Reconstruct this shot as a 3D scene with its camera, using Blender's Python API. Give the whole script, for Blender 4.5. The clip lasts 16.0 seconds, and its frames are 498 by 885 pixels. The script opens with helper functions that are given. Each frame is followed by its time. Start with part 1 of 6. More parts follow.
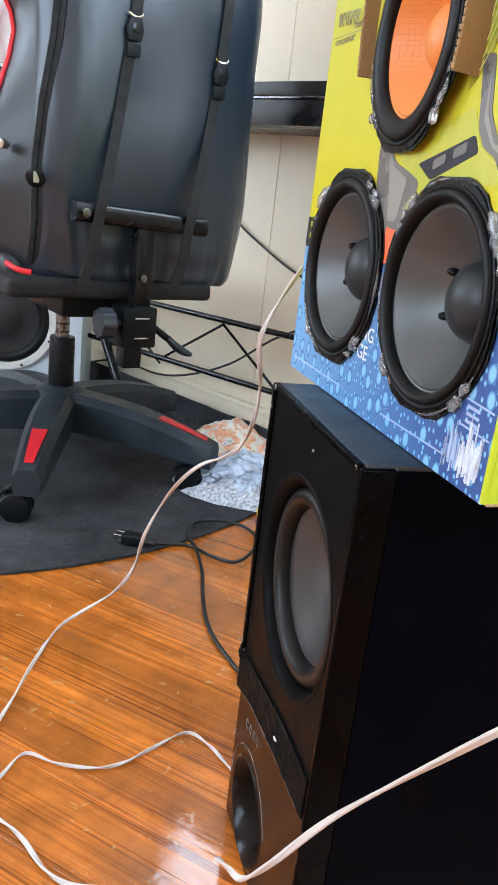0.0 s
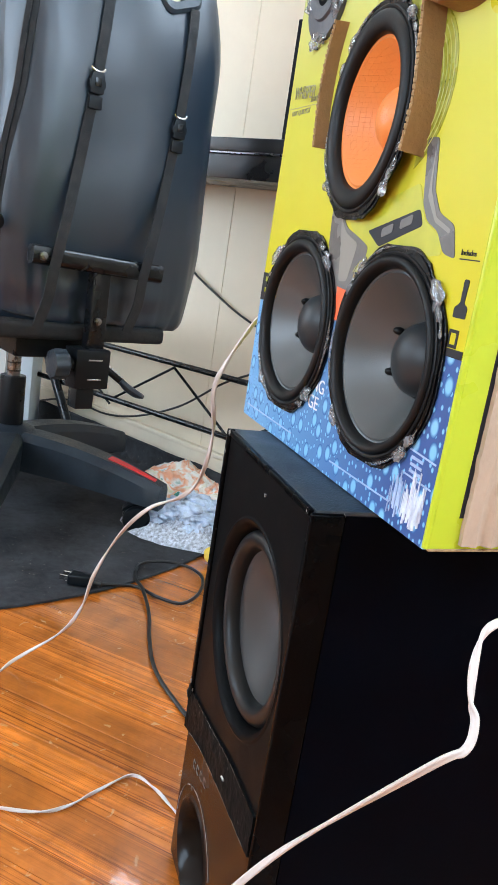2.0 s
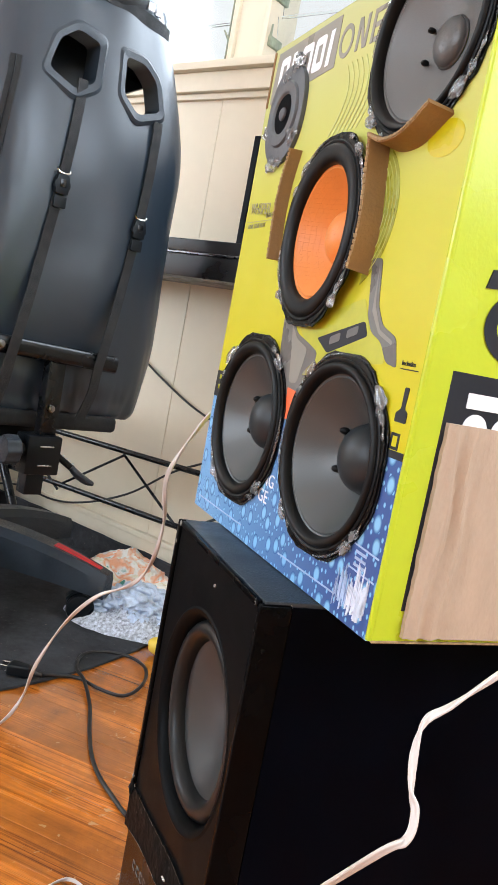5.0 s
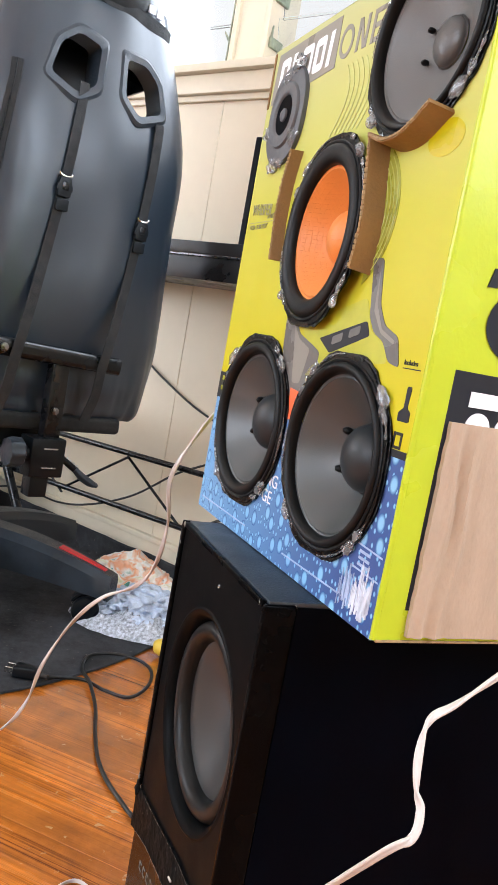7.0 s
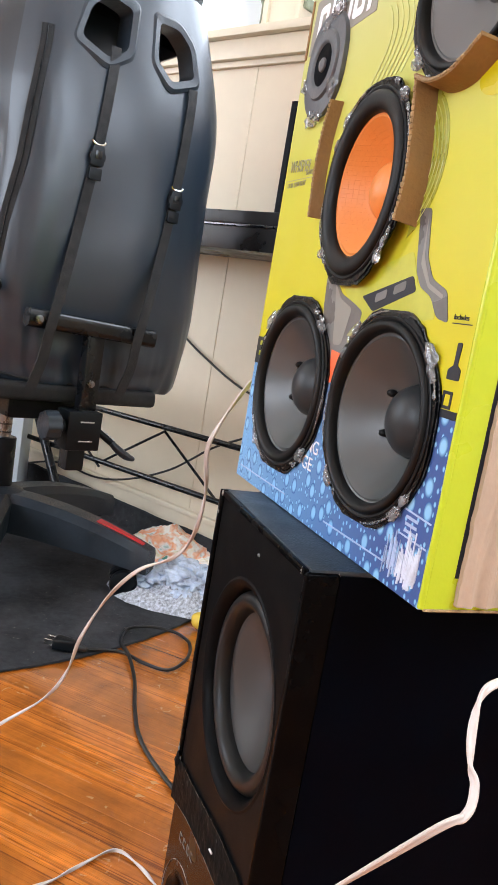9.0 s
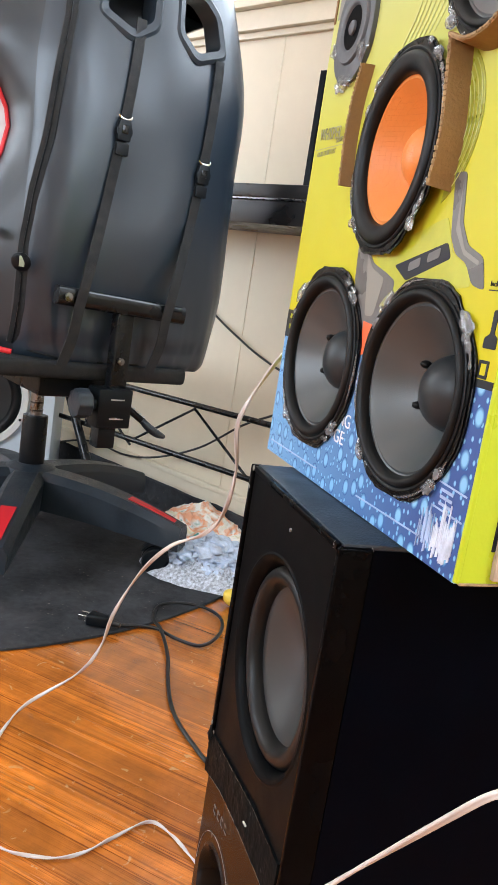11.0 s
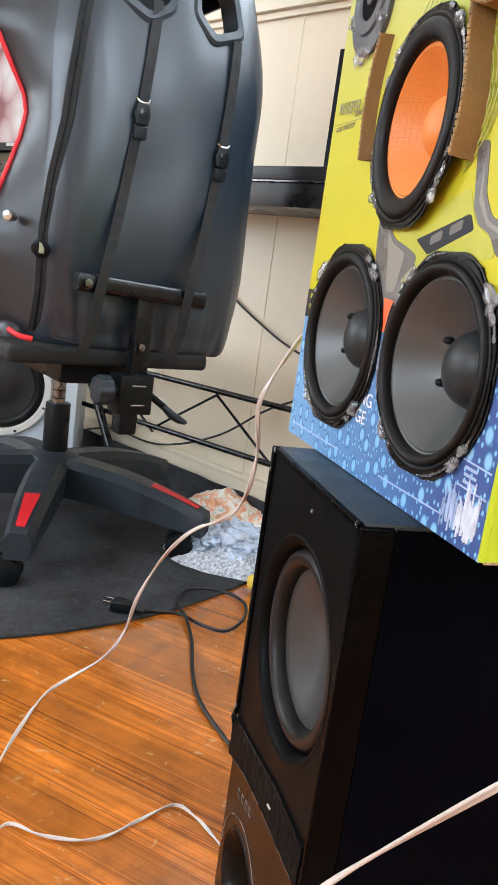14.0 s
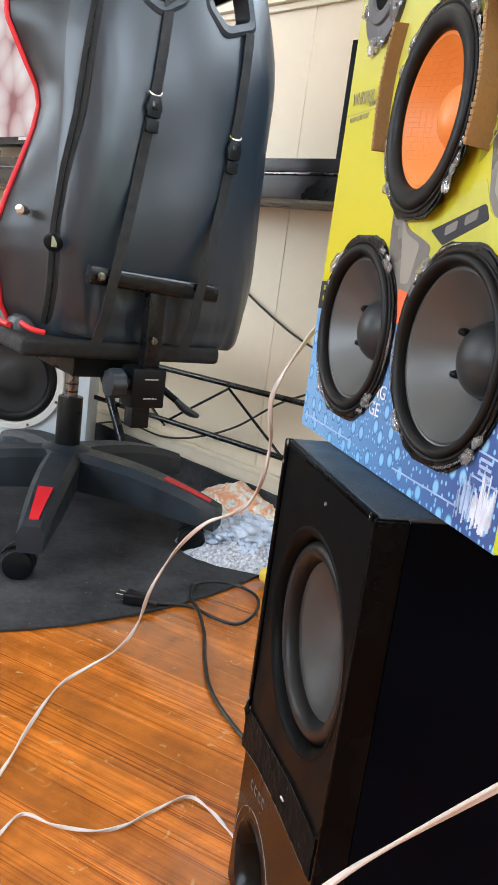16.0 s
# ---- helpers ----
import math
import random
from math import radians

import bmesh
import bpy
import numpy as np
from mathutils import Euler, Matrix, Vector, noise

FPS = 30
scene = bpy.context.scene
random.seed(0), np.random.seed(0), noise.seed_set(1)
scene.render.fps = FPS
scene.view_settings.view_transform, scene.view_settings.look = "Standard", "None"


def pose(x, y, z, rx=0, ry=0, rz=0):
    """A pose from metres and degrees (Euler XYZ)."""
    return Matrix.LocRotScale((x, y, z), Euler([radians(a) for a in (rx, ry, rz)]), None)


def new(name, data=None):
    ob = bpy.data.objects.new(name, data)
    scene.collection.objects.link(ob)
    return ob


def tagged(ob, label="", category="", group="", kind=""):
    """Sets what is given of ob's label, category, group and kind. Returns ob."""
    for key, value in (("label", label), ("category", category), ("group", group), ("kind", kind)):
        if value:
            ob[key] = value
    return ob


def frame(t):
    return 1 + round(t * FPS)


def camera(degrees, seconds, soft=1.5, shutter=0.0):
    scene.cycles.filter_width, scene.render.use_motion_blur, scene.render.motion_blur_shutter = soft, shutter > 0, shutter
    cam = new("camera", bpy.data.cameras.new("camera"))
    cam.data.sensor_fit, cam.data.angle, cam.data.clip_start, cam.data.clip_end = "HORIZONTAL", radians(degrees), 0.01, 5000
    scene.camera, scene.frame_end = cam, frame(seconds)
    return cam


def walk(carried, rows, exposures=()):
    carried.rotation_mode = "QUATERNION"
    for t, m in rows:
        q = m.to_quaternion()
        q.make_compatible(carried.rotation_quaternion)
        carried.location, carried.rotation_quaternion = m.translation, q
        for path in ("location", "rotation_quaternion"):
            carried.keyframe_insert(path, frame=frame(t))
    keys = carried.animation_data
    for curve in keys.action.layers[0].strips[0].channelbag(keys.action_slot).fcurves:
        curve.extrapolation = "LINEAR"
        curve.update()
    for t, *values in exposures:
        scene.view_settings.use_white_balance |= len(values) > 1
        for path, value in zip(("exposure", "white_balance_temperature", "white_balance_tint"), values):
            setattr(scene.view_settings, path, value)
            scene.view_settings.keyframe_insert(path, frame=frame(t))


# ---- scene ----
import itertools

cam = camera(35.29, 16.0)
EYE = 0.64
# seconds, x, y, z from the first eye, yaw, pitch, lean to the left
ROWS = [
    (0.0, 0.0000, -0.0000, -0.0000, -0.000, -17.773, 6.597),
    (0.5, 0.0001, -0.0003, -0.0000, -0.332, -17.622, 6.730),
    (1.0, -0.0005, -0.0010, 0.0006, -1.189, -17.107, 7.174),
    (1.5, -0.0017, -0.0106, 0.0046, -2.450, -15.968, 7.807),
    (2.0, -0.0083, -0.0242, 0.0088, -3.689, -14.222, 8.775),
    (2.5, -0.0143, -0.0342, 0.0138, -4.219, -12.167, 9.589),
    (3.0, -0.0221, -0.0408, 0.0169, -4.551, -10.015, 10.316),
    (3.5, -0.0191, -0.0501, 0.0186, -5.066, -8.513, 10.665),
    (4.0, -0.0184, -0.0516, 0.0186, -5.711, -7.690, 10.819),
    (4.5, -0.0150, -0.0473, 0.0166, -6.396, -7.288, 10.776),
    (7.0, -0.0142, -0.0486, 0.0160, -6.155, -7.160, 10.260),
    (7.5, -0.0127, -0.0448, 0.0143, -5.740, -7.407, 10.033),
    (8.0, -0.0144, -0.0436, 0.0125, -5.253, -7.831, 9.967),
    (8.5, -0.0120, -0.0381, 0.0089, -4.526, -8.505, 9.687),
    (9.0, -0.0134, -0.0286, 0.0029, -3.831, -9.241, 9.543),
    (9.5, -0.0134, -0.0254, 0.0007, -3.157, -9.967, 9.261),
    (10.0, -0.0139, -0.0241, -0.0000, -2.657, -10.518, 9.068),
    (12.5, -0.0106, -0.0217, -0.0033, -0.985, -11.587, 8.282),
    (13.0, -0.0101, -0.0208, -0.0038, -0.715, -11.764, 8.109),
    (13.5, -0.0113, -0.0191, -0.0061, -0.430, -12.041, 7.858),
    (14.0, -0.0094, -0.0165, -0.0083, -0.262, -12.270, 7.831),
    (14.5, -0.0081, -0.0151, -0.0090, -0.048, -12.549, 7.659),
    (15.0, -0.0092, -0.0144, -0.0099, 0.087, -12.715, 7.698),
    (15.5, -0.0098, -0.0147, -0.0103, 0.309, -12.791, 7.623),
    (16.0, -0.0106, -0.0159, -0.0101, 0.534, -12.806, 7.633),
]
walk(cam, [(t, pose(x, y, z + EYE, 90 + pitch, 0, yaw) @ pose(0, 0, 0, 0, 0, lean)) for t, x, y, z, yaw, pitch, lean in ROWS],
     [(0.0, 0.02, 5850, 10), (1.5, 0.06, 5800, 9), (3.0, 0.0, 5850, 8), (4.0, -0.06, 6150, 10), (7.0, -0.02, 6400, 16), (9.0, -0.05, 6400, 16), (10.2, -0.02, 6350, 14), (12.5, 0.03, 6300, 12), (16.0, 0.0, 6300, 11)])

# ---------------------------------------------------------------- light
ROOM = pose(-0.259, 2.259, 0, 0, 0, -43)  # x along the window wall, y out through it

world = bpy.data.worlds.new("world")
scene.world = world
world.use_nodes = True
wn = world.node_tree.nodes
sky = wn.new("ShaderNodeTexSky")
sky.sky_type, sky.sun_disc = "NISHITA", False
sky.sun_elevation, sky.sun_rotation = radians(50), radians(20)
world.node_tree.links.new(sky.outputs[0], wn["Background"].inputs[0])
wn["Background"].inputs[1].default_value = 0.12


def window_light(name, m, w, h, power, color=(0.80, 0.91, 1.0)):
    data = bpy.data.lights.new(name, "AREA")
    data.shape, data.size, data.size_y, data.energy, data.color = "RECTANGLE", w, h, power, color
    ob = new(name, data)
    ob.matrix_world = m
    return ob


window_light("window_light_ahead", ROOM @ pose(0.35, -0.02, 1.72, -90, 0, 0), 2.3, 0.75, 54)
window_light("window_light_left", ROOM @ pose(-2.28, -2.3, 1.4, 0, -90, 0), 1.5, 1.0, 54)
window_light("window_light_right", ROOM @ pose(2.98, -1.0, 1.65, 0, 90, 0), 0.95, 1.7, 48)
# unseen source at the rear, added to brighten wall, desk and chair back
window_light("fill_light_back", ROOM @ pose(0.2, -4.18, 1.55, 90, 0, 0), 2.4, 1.1, 95)

# ---------------------------------------------------------------- materials


def mat(name, base, rough=0.5, metal=0.0, vary=0.12, scale=20.0, bump=0.0, bump_scale=150.0, coat=0.0, stretch=(1, 1, 1), spec=0.5, rough_vary=0.1):
    """A surface with colour variation at two scales, uneven gloss and fine relief."""
    m = bpy.data.materials.new(name)
    m.use_nodes = True
    nt = m.node_tree
    n, link = nt.nodes, nt.links.new
    b = n["Principled BSDF"]
    b.inputs["Metallic"].default_value = metal
    b.inputs["Coat Weight"].default_value = coat
    b.inputs["Specular IOR Level"].default_value = spec
    co = n.new("ShaderNodeTexCoord")
    mp = n.new("ShaderNodeMapping")
    mp.inputs["Scale"].default_value = stretch
    link(co.outputs["Object"], mp.inputs["Vector"])
    big = n.new("ShaderNodeTexNoise")
    big.inputs["Scale"].default_value, big.inputs["Detail"].default_value = scale, 4
    fine = n.new("ShaderNodeTexNoise")
    fine.inputs["Scale"].default_value, fine.inputs["Detail"].default_value = scale * 9, 3
    link(mp.outputs[0], big.inputs["Vector"]), link(mp.outputs[0], fine.inputs["Vector"])
    mix = n.new("ShaderNodeMath")
    mix.operation = "MULTIPLY_ADD"
    mix.inputs[1].default_value = 0.35
    link(fine.outputs[0], mix.inputs[0]), link(big.outputs[0], mix.inputs[2])
    ramp = n.new("ShaderNodeMapRange")
    ramp.inputs[1].default_value, ramp.inputs[2].default_value = 0.4, 0.95
    ramp.inputs[3].default_value, ramp.inputs[4].default_value = 1 - vary, 1 + vary
    link(mix.outputs[0], ramp.inputs[0])
    col = n.new("ShaderNodeVectorMath")
    col.operation = "SCALE"
    col.inputs[0].default_value = base[:3]
    link(ramp.outputs[0], col.inputs["Scale"])
    link(col.outputs[0], b.inputs["Base Color"])
    rr = n.new("ShaderNodeMapRange")
    rr.inputs[1].default_value, rr.inputs[2].default_value = 0.35, 0.7
    rr.inputs[3].default_value, rr.inputs[4].default_value = max(0.02, rough - rough_vary), min(1, rough + rough_vary)
    link(big.outputs[0], rr.inputs[0]), link(rr.outputs[0], b.inputs["Roughness"])
    if bump:
        g = n.new("ShaderNodeTexNoise")
        g.inputs["Scale"].default_value, g.inputs["Detail"].default_value = bump_scale, 3
        link(mp.outputs[0], g.inputs["Vector"])
        bp = n.new("ShaderNodeBump")
        bp.inputs["Strength"].default_value, bp.inputs["Distance"].default_value = bump, 0.002
        link(g.outputs[0], bp.inputs["Height"]), link(bp.outputs[0], b.inputs["Normal"])
    return m


def nodes_of(m):
    return m.node_tree.nodes, m.node_tree.links.new, m.node_tree.nodes["Principled BSDF"]


WALL = mat("cream_wall_paint", (0.70, 0.615, 0.475), 0.55, vary=0.05, scale=3, bump=0.15, bump_scale=60)
TRIM = mat("cream_trim_paint", (0.69, 0.605, 0.465), 0.45, vary=0.07, scale=6, bump=0.1)
CEIL = mat("ceiling_paint", (0.78, 0.76, 0.7), 0.7, vary=0.03, scale=3)
BASE_WOOD = mat("baseboard_wood", (0.30, 0.17, 0.08), 0.5, vary=0.3, scale=12, stretch=(0.2, 1, 1))
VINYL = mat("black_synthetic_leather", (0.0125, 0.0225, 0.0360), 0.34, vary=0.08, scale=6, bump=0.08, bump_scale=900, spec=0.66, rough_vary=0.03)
# darker, less blue copy of the leather for wings, front and seat
VINYL_SIDE = mat("side_synthetic_leather", (0.013, 0.017, 0.022), 0.40, vary=0.08, scale=6, bump=0.1, bump_scale=900, rough_vary=0.03)
WEB = mat("black_webbing", (0.0055, 0.0065, 0.008), 0.75, vary=0.25, scale=60, bump=0.6, bump_scale=1200)
PLASTIC = mat("black_plastic", (0.005, 0.0068, 0.0090), 0.36, vary=0.2, scale=25, bump=0.15, bump_scale=1500, spec=0.2)
DULL_PLASTIC = mat("dull_grey_plastic", (0.022, 0.030, 0.040), 0.38, vary=0.25, scale=18, bump=0.25, bump_scale=1400, spec=0.36)
STEEL_BLACK = mat("black_painted_steel", (0.005, 0.006, 0.0075), 0.28, vary=0.2, scale=30, spec=0.35)
CHROME = mat("bare_steel", (0.62, 0.60, 0.57), 0.22, metal=1.0, vary=0.15, scale=40)
DARK_STEEL = mat("dull_dark_steel", (0.20, 0.20, 0.21), 0.3, metal=1.0, vary=0.2, scale=60)
RED = mat("red_plastic", (0.62, 0.02, 0.03), 0.4, vary=0.08, scale=20)
MAT_BLACK = mat("charcoal_mat_felt", (0.048, 0.050, 0.056), 0.9, vary=0.6, scale=9, bump=0.9, bump_scale=900, spec=0.15)
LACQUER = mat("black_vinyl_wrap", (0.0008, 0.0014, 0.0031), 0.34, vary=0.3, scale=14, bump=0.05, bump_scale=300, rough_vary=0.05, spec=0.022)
SUB_FRONT = mat("black_front_panel", (0.0028, 0.0030, 0.0033), 0.46, vary=0.25, scale=14, bump=0.08, bump_scale=1200, spec=0.05)
# the blue that the top reflects is put into this base colour
SUB_TOP = mat("slate_sheen_top", (0.020, 0.028, 0.036), 0.4, vary=0.5, scale=25, bump=0.3, bump_scale=500)
BROWN_GLOSS = mat("brown_black_gloss", (0.008, 0.005, 0.004), 0.24, vary=0.2, scale=8, spec=0.15)
TAPE = mat("black_vinyl_tape", (0.0040, 0.0050, 0.0054), 0.55, vary=0.5, scale=40, bump=0.6, bump_scale=120, spec=0.035)
CONE_GREY = mat("grey_cone", (0.105, 0.102, 0.098), 0.45, vary=0.05, scale=14, bump=0.1, bump_scale=900)
CONE_DARK = mat("charcoal_cone", (0.050, 0.056, 0.057), 0.40, vary=0.04, scale=14, bump=0.05, bump_scale=900, rough_vary=0.03, spec=0.75)
CAP_DARK = mat("dark_dust_cap", (0.018, 0.021, 0.023), 0.42, vary=0.05, scale=14, bump=0.05, bump_scale=900, rough_vary=0.03, spec=0.3)
SUB_CONE = mat("dull_charcoal_cone", (0.027, 0.0285, 0.029), 0.40, vary=0.05, scale=14, bump=0.05, bump_scale=900, rough_vary=0.03, spec=0.5)
RUBBER = mat("black_rubber", (0.0045, 0.0047, 0.005), 0.46, vary=0.1, scale=30, bump=0.05, bump_scale=600, spec=0.2, rough_vary=0.04)
SUB_RUBBER = mat("dull_black_rubber", (0.0085, 0.0086, 0.0088), 0.40, vary=0.1, scale=30, bump=0.05, bump_scale=600, spec=0.24, rough_vary=0.04)
TAPE_GLOSS = mat("glossy_sealing_tape", (0.0016, 0.0018, 0.0026), 0.2, vary=0.4, scale=60, bump=0.7, bump_scale=260, spec=0.3)
CAP_GREY = mat("grey_dust_cap", (0.075, 0.070, 0.066), 0.45, vary=0.08, scale=20, bump=0.1, bump_scale=500)
METAL_RIM = mat("black_basket", (0.0022, 0.0024, 0.0030), 0.26, vary=0.3, scale=40, bump=0.2, spec=0.14)
GLUE = mat("hot_glue", (0.80, 0.82, 0.84), 0.22, vary=0.1, scale=60, bump=0.3, bump_scale=200)
nodes_of(GLUE)[2].inputs["Transmission Weight"].default_value = 0.88
CARD = mat("brown_cardboard", (0.25, 0.135, 0.045), 0.75, vary=0.15, scale=35, bump=0.3, bump_scale=400)
CARD_PALE = mat("pale_creased_card", (0.44, 0.325, 0.235), 0.7, vary=0.10, scale=26, stretch=(1, 1.6, 0.8), bump=0.25, bump_scale=260)
CARD_EDGE = mat("cardboard_edge", (0.36, 0.24, 0.12), 0.85, vary=0.4, scale=200, bump=0.6, bump_scale=600)
CORD = mat("ivory_cord", (0.60, 0.535, 0.50), 0.4, vary=0.06, scale=40)
CABLE = mat("black_cable", (0.006, 0.006, 0.006), 0.45, vary=0.1, scale=40)
WHITE_PAINT = mat("pale_grey_paint", (0.70, 0.77, 0.84), 0.5, vary=0.06, scale=10, bump=0.2, bump_scale=500)
WHITE_RING = mat("white_plastic", (0.72, 0.71, 0.68), 0.4, vary=0.05, scale=20)
DARK_CONE = mat("near_black_cone", (0.010, 0.010, 0.011), 0.5, vary=0.2, scale=30)
PRINT_GREY = mat("grey_print", (0.23, 0.22, 0.19), 0.35, vary=0.06, scale=20)
PRINT_SOFT = mat("faded_grey_print", (0.30, 0.295, 0.17), 0.35, vary=0.1, scale=20)
PRINT_DARK = mat("dark_print", (0.016, 0.018, 0.024), 0.4, vary=0.1, scale=20, spec=0.2)
PRINT_MID = mat("charcoal_print", (0.12, 0.115, 0.11), 0.35, vary=0.25, scale=25)
PRINT_WHITE = mat("white_print", (0.80, 0.80, 0.84), 0.35, vary=0.04, scale=20)
TWEETER_GREY = mat("dull_mid_grey_plastic", (0.075, 0.080, 0.088), 0.5, vary=0.15, scale=30, bump=0.2)
PRINT_WORN = mat("worn_off_print", (0.62, 0.68, 0.80), 0.6, vary=0.25, scale=90)
PRINT_TORN = mat("half_torn_print", (0.35, 0.45, 0.66), 0.6, vary=0.2, scale=60)
PRINT_MIST = mat("faint_grey_print", (0.49, 0.51, 0.17), 0.35, vary=0.15, scale=12)
PRINT_BAND = mat("deep_yellow_print", (0.50, 0.43, 0.004), 0.3, vary=0.1, scale=12, spec=0.3)
PRINT_OLIVE = mat("olive_lime_print", (0.30, 0.31, 0.03), 0.3, vary=0.25, scale=30)
PRINT_LIME = mat("deep_lime_print", (0.42, 0.43, 0.02), 0.35, vary=0.2, scale=12)
PRINT_ORANGE = mat("orange_print", (0.80, 0.12, 0.03), 0.35, vary=0.06, scale=20)
LIME_SIDE = mat("lime_card_print", (0.47, 0.56, 0.02), 0.3, vary=0.06, scale=8, bump=0.08, bump_scale=300)
YELLOW_RUBBER = mat("yellow_foam", (0.75, 0.52, 0.06), 0.6, vary=0.1, scale=40, bump=0.3)
SILVER = mat("silver_plastic", (0.5, 0.5, 0.5), 0.3, metal=0.6, vary=0.1, scale=40)
DESK_BLACK = mat("black_desk_board", (0.010, 0.010, 0.011), 0.35, vary=0.2, scale=20)
HANDLE_GREEN = mat("aged_aluminium", (0.30, 0.33, 0.24), 0.5, metal=0.3, vary=0.4, scale=60)

EDGE_GLOSS = mat("glossy_black_edging", (0.0014, 0.0014, 0.0016), 0.26, vary=0.3, scale=18, bump=0.12, bump_scale=90, spec=0.05, rough_vary=0.1)
SCUFF = mat("pale_scuffed_plastic", (0.20, 0.19, 0.17), 0.6, vary=0.5, scale=300)
BADGE = mat("worn_grey_badge", (0.16, 0.15, 0.14), 0.4, metal=0.4, vary=0.3, scale=90)


def creased(m, scale, depth):
    """Soft broad dents under the fine relief of a padded skin."""
    n, link, b = nodes_of(m)
    fine = b.inputs["Normal"].links[0].from_node
    co = n.new("ShaderNodeTexCoord")
    t = n.new("ShaderNodeTexNoise")
    t.inputs["Scale"].default_value, t.inputs["Detail"].default_value, t.inputs["Distortion"].default_value = scale, 1, 0.2
    link(co.outputs["Object"], t.inputs["Vector"])
    bp = n.new("ShaderNodeBump")
    bp.inputs["Strength"].default_value, bp.inputs["Distance"].default_value = 0.5, depth
    link(t.outputs[0], bp.inputs["Height"]), link(bp.outputs[0], fine.inputs["Normal"])


creased(VINYL, 7, 0.0028)
creased(VINYL_SIDE, 8, 0.003)


def dusty(m, color, scale, lo, hi):
    """Specks of lint and dust over a surface."""
    n, link, b = nodes_of(m)
    old = b.inputs["Base Color"].links[0].from_socket
    co = n.new("ShaderNodeTexCoord")
    t = n.new("ShaderNodeTexNoise")
    t.inputs["Scale"].default_value, t.inputs["Detail"].default_value = scale, 4
    link(co.outputs["Object"], t.inputs["Vector"])
    r = n.new("ShaderNodeMapRange")
    r.inputs[1].default_value, r.inputs[2].default_value = lo, hi
    link(t.outputs[0], r.inputs[0])
    mx = n.new("ShaderNodeMix")
    mx.data_type = "RGBA"
    mx.inputs["B"].default_value = color
    link(r.outputs[0], mx.inputs["Factor"]), link(old, mx.inputs["A"]), link(mx.outputs["Result"], b.inputs["Base Color"])


dusty(MAT_BLACK, (0.20, 0.18, 0.16, 1), 150, 0.68, 0.76)
dusty(TAPE, (0.10, 0.10, 0.095, 1), 160, 0.66, 0.80)
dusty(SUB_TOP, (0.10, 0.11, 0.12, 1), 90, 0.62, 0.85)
dusty(SUB_FRONT, (0.04, 0.036, 0.032, 1), 260, 0.77, 0.84)
dusty(DULL_PLASTIC, (0.05, 0.05, 0.05, 1), 40, 0.62, 0.9)


def orange_weave():
    m = mat("orange_woven_cone", (0.70, 0.225, 0.042), 0.5, vary=0.06, scale=30)
    n, link, b = nodes_of(m)
    co = n.new("ShaderNodeTexCoord")
    ch = n.new("ShaderNodeTexChecker")
    ch.inputs["Scale"].default_value = 280
    link(co.outputs["Object"], ch.inputs["Vector"])
    bp = n.new("ShaderNodeBump")
    bp.inputs["Strength"].default_value, bp.inputs["Distance"].default_value = 0.8, 0.001
    link(ch.outputs["Fac"], bp.inputs["Height"]), link(bp.outputs[0], b.inputs["Normal"])
    return m


ORANGE = orange_weave()


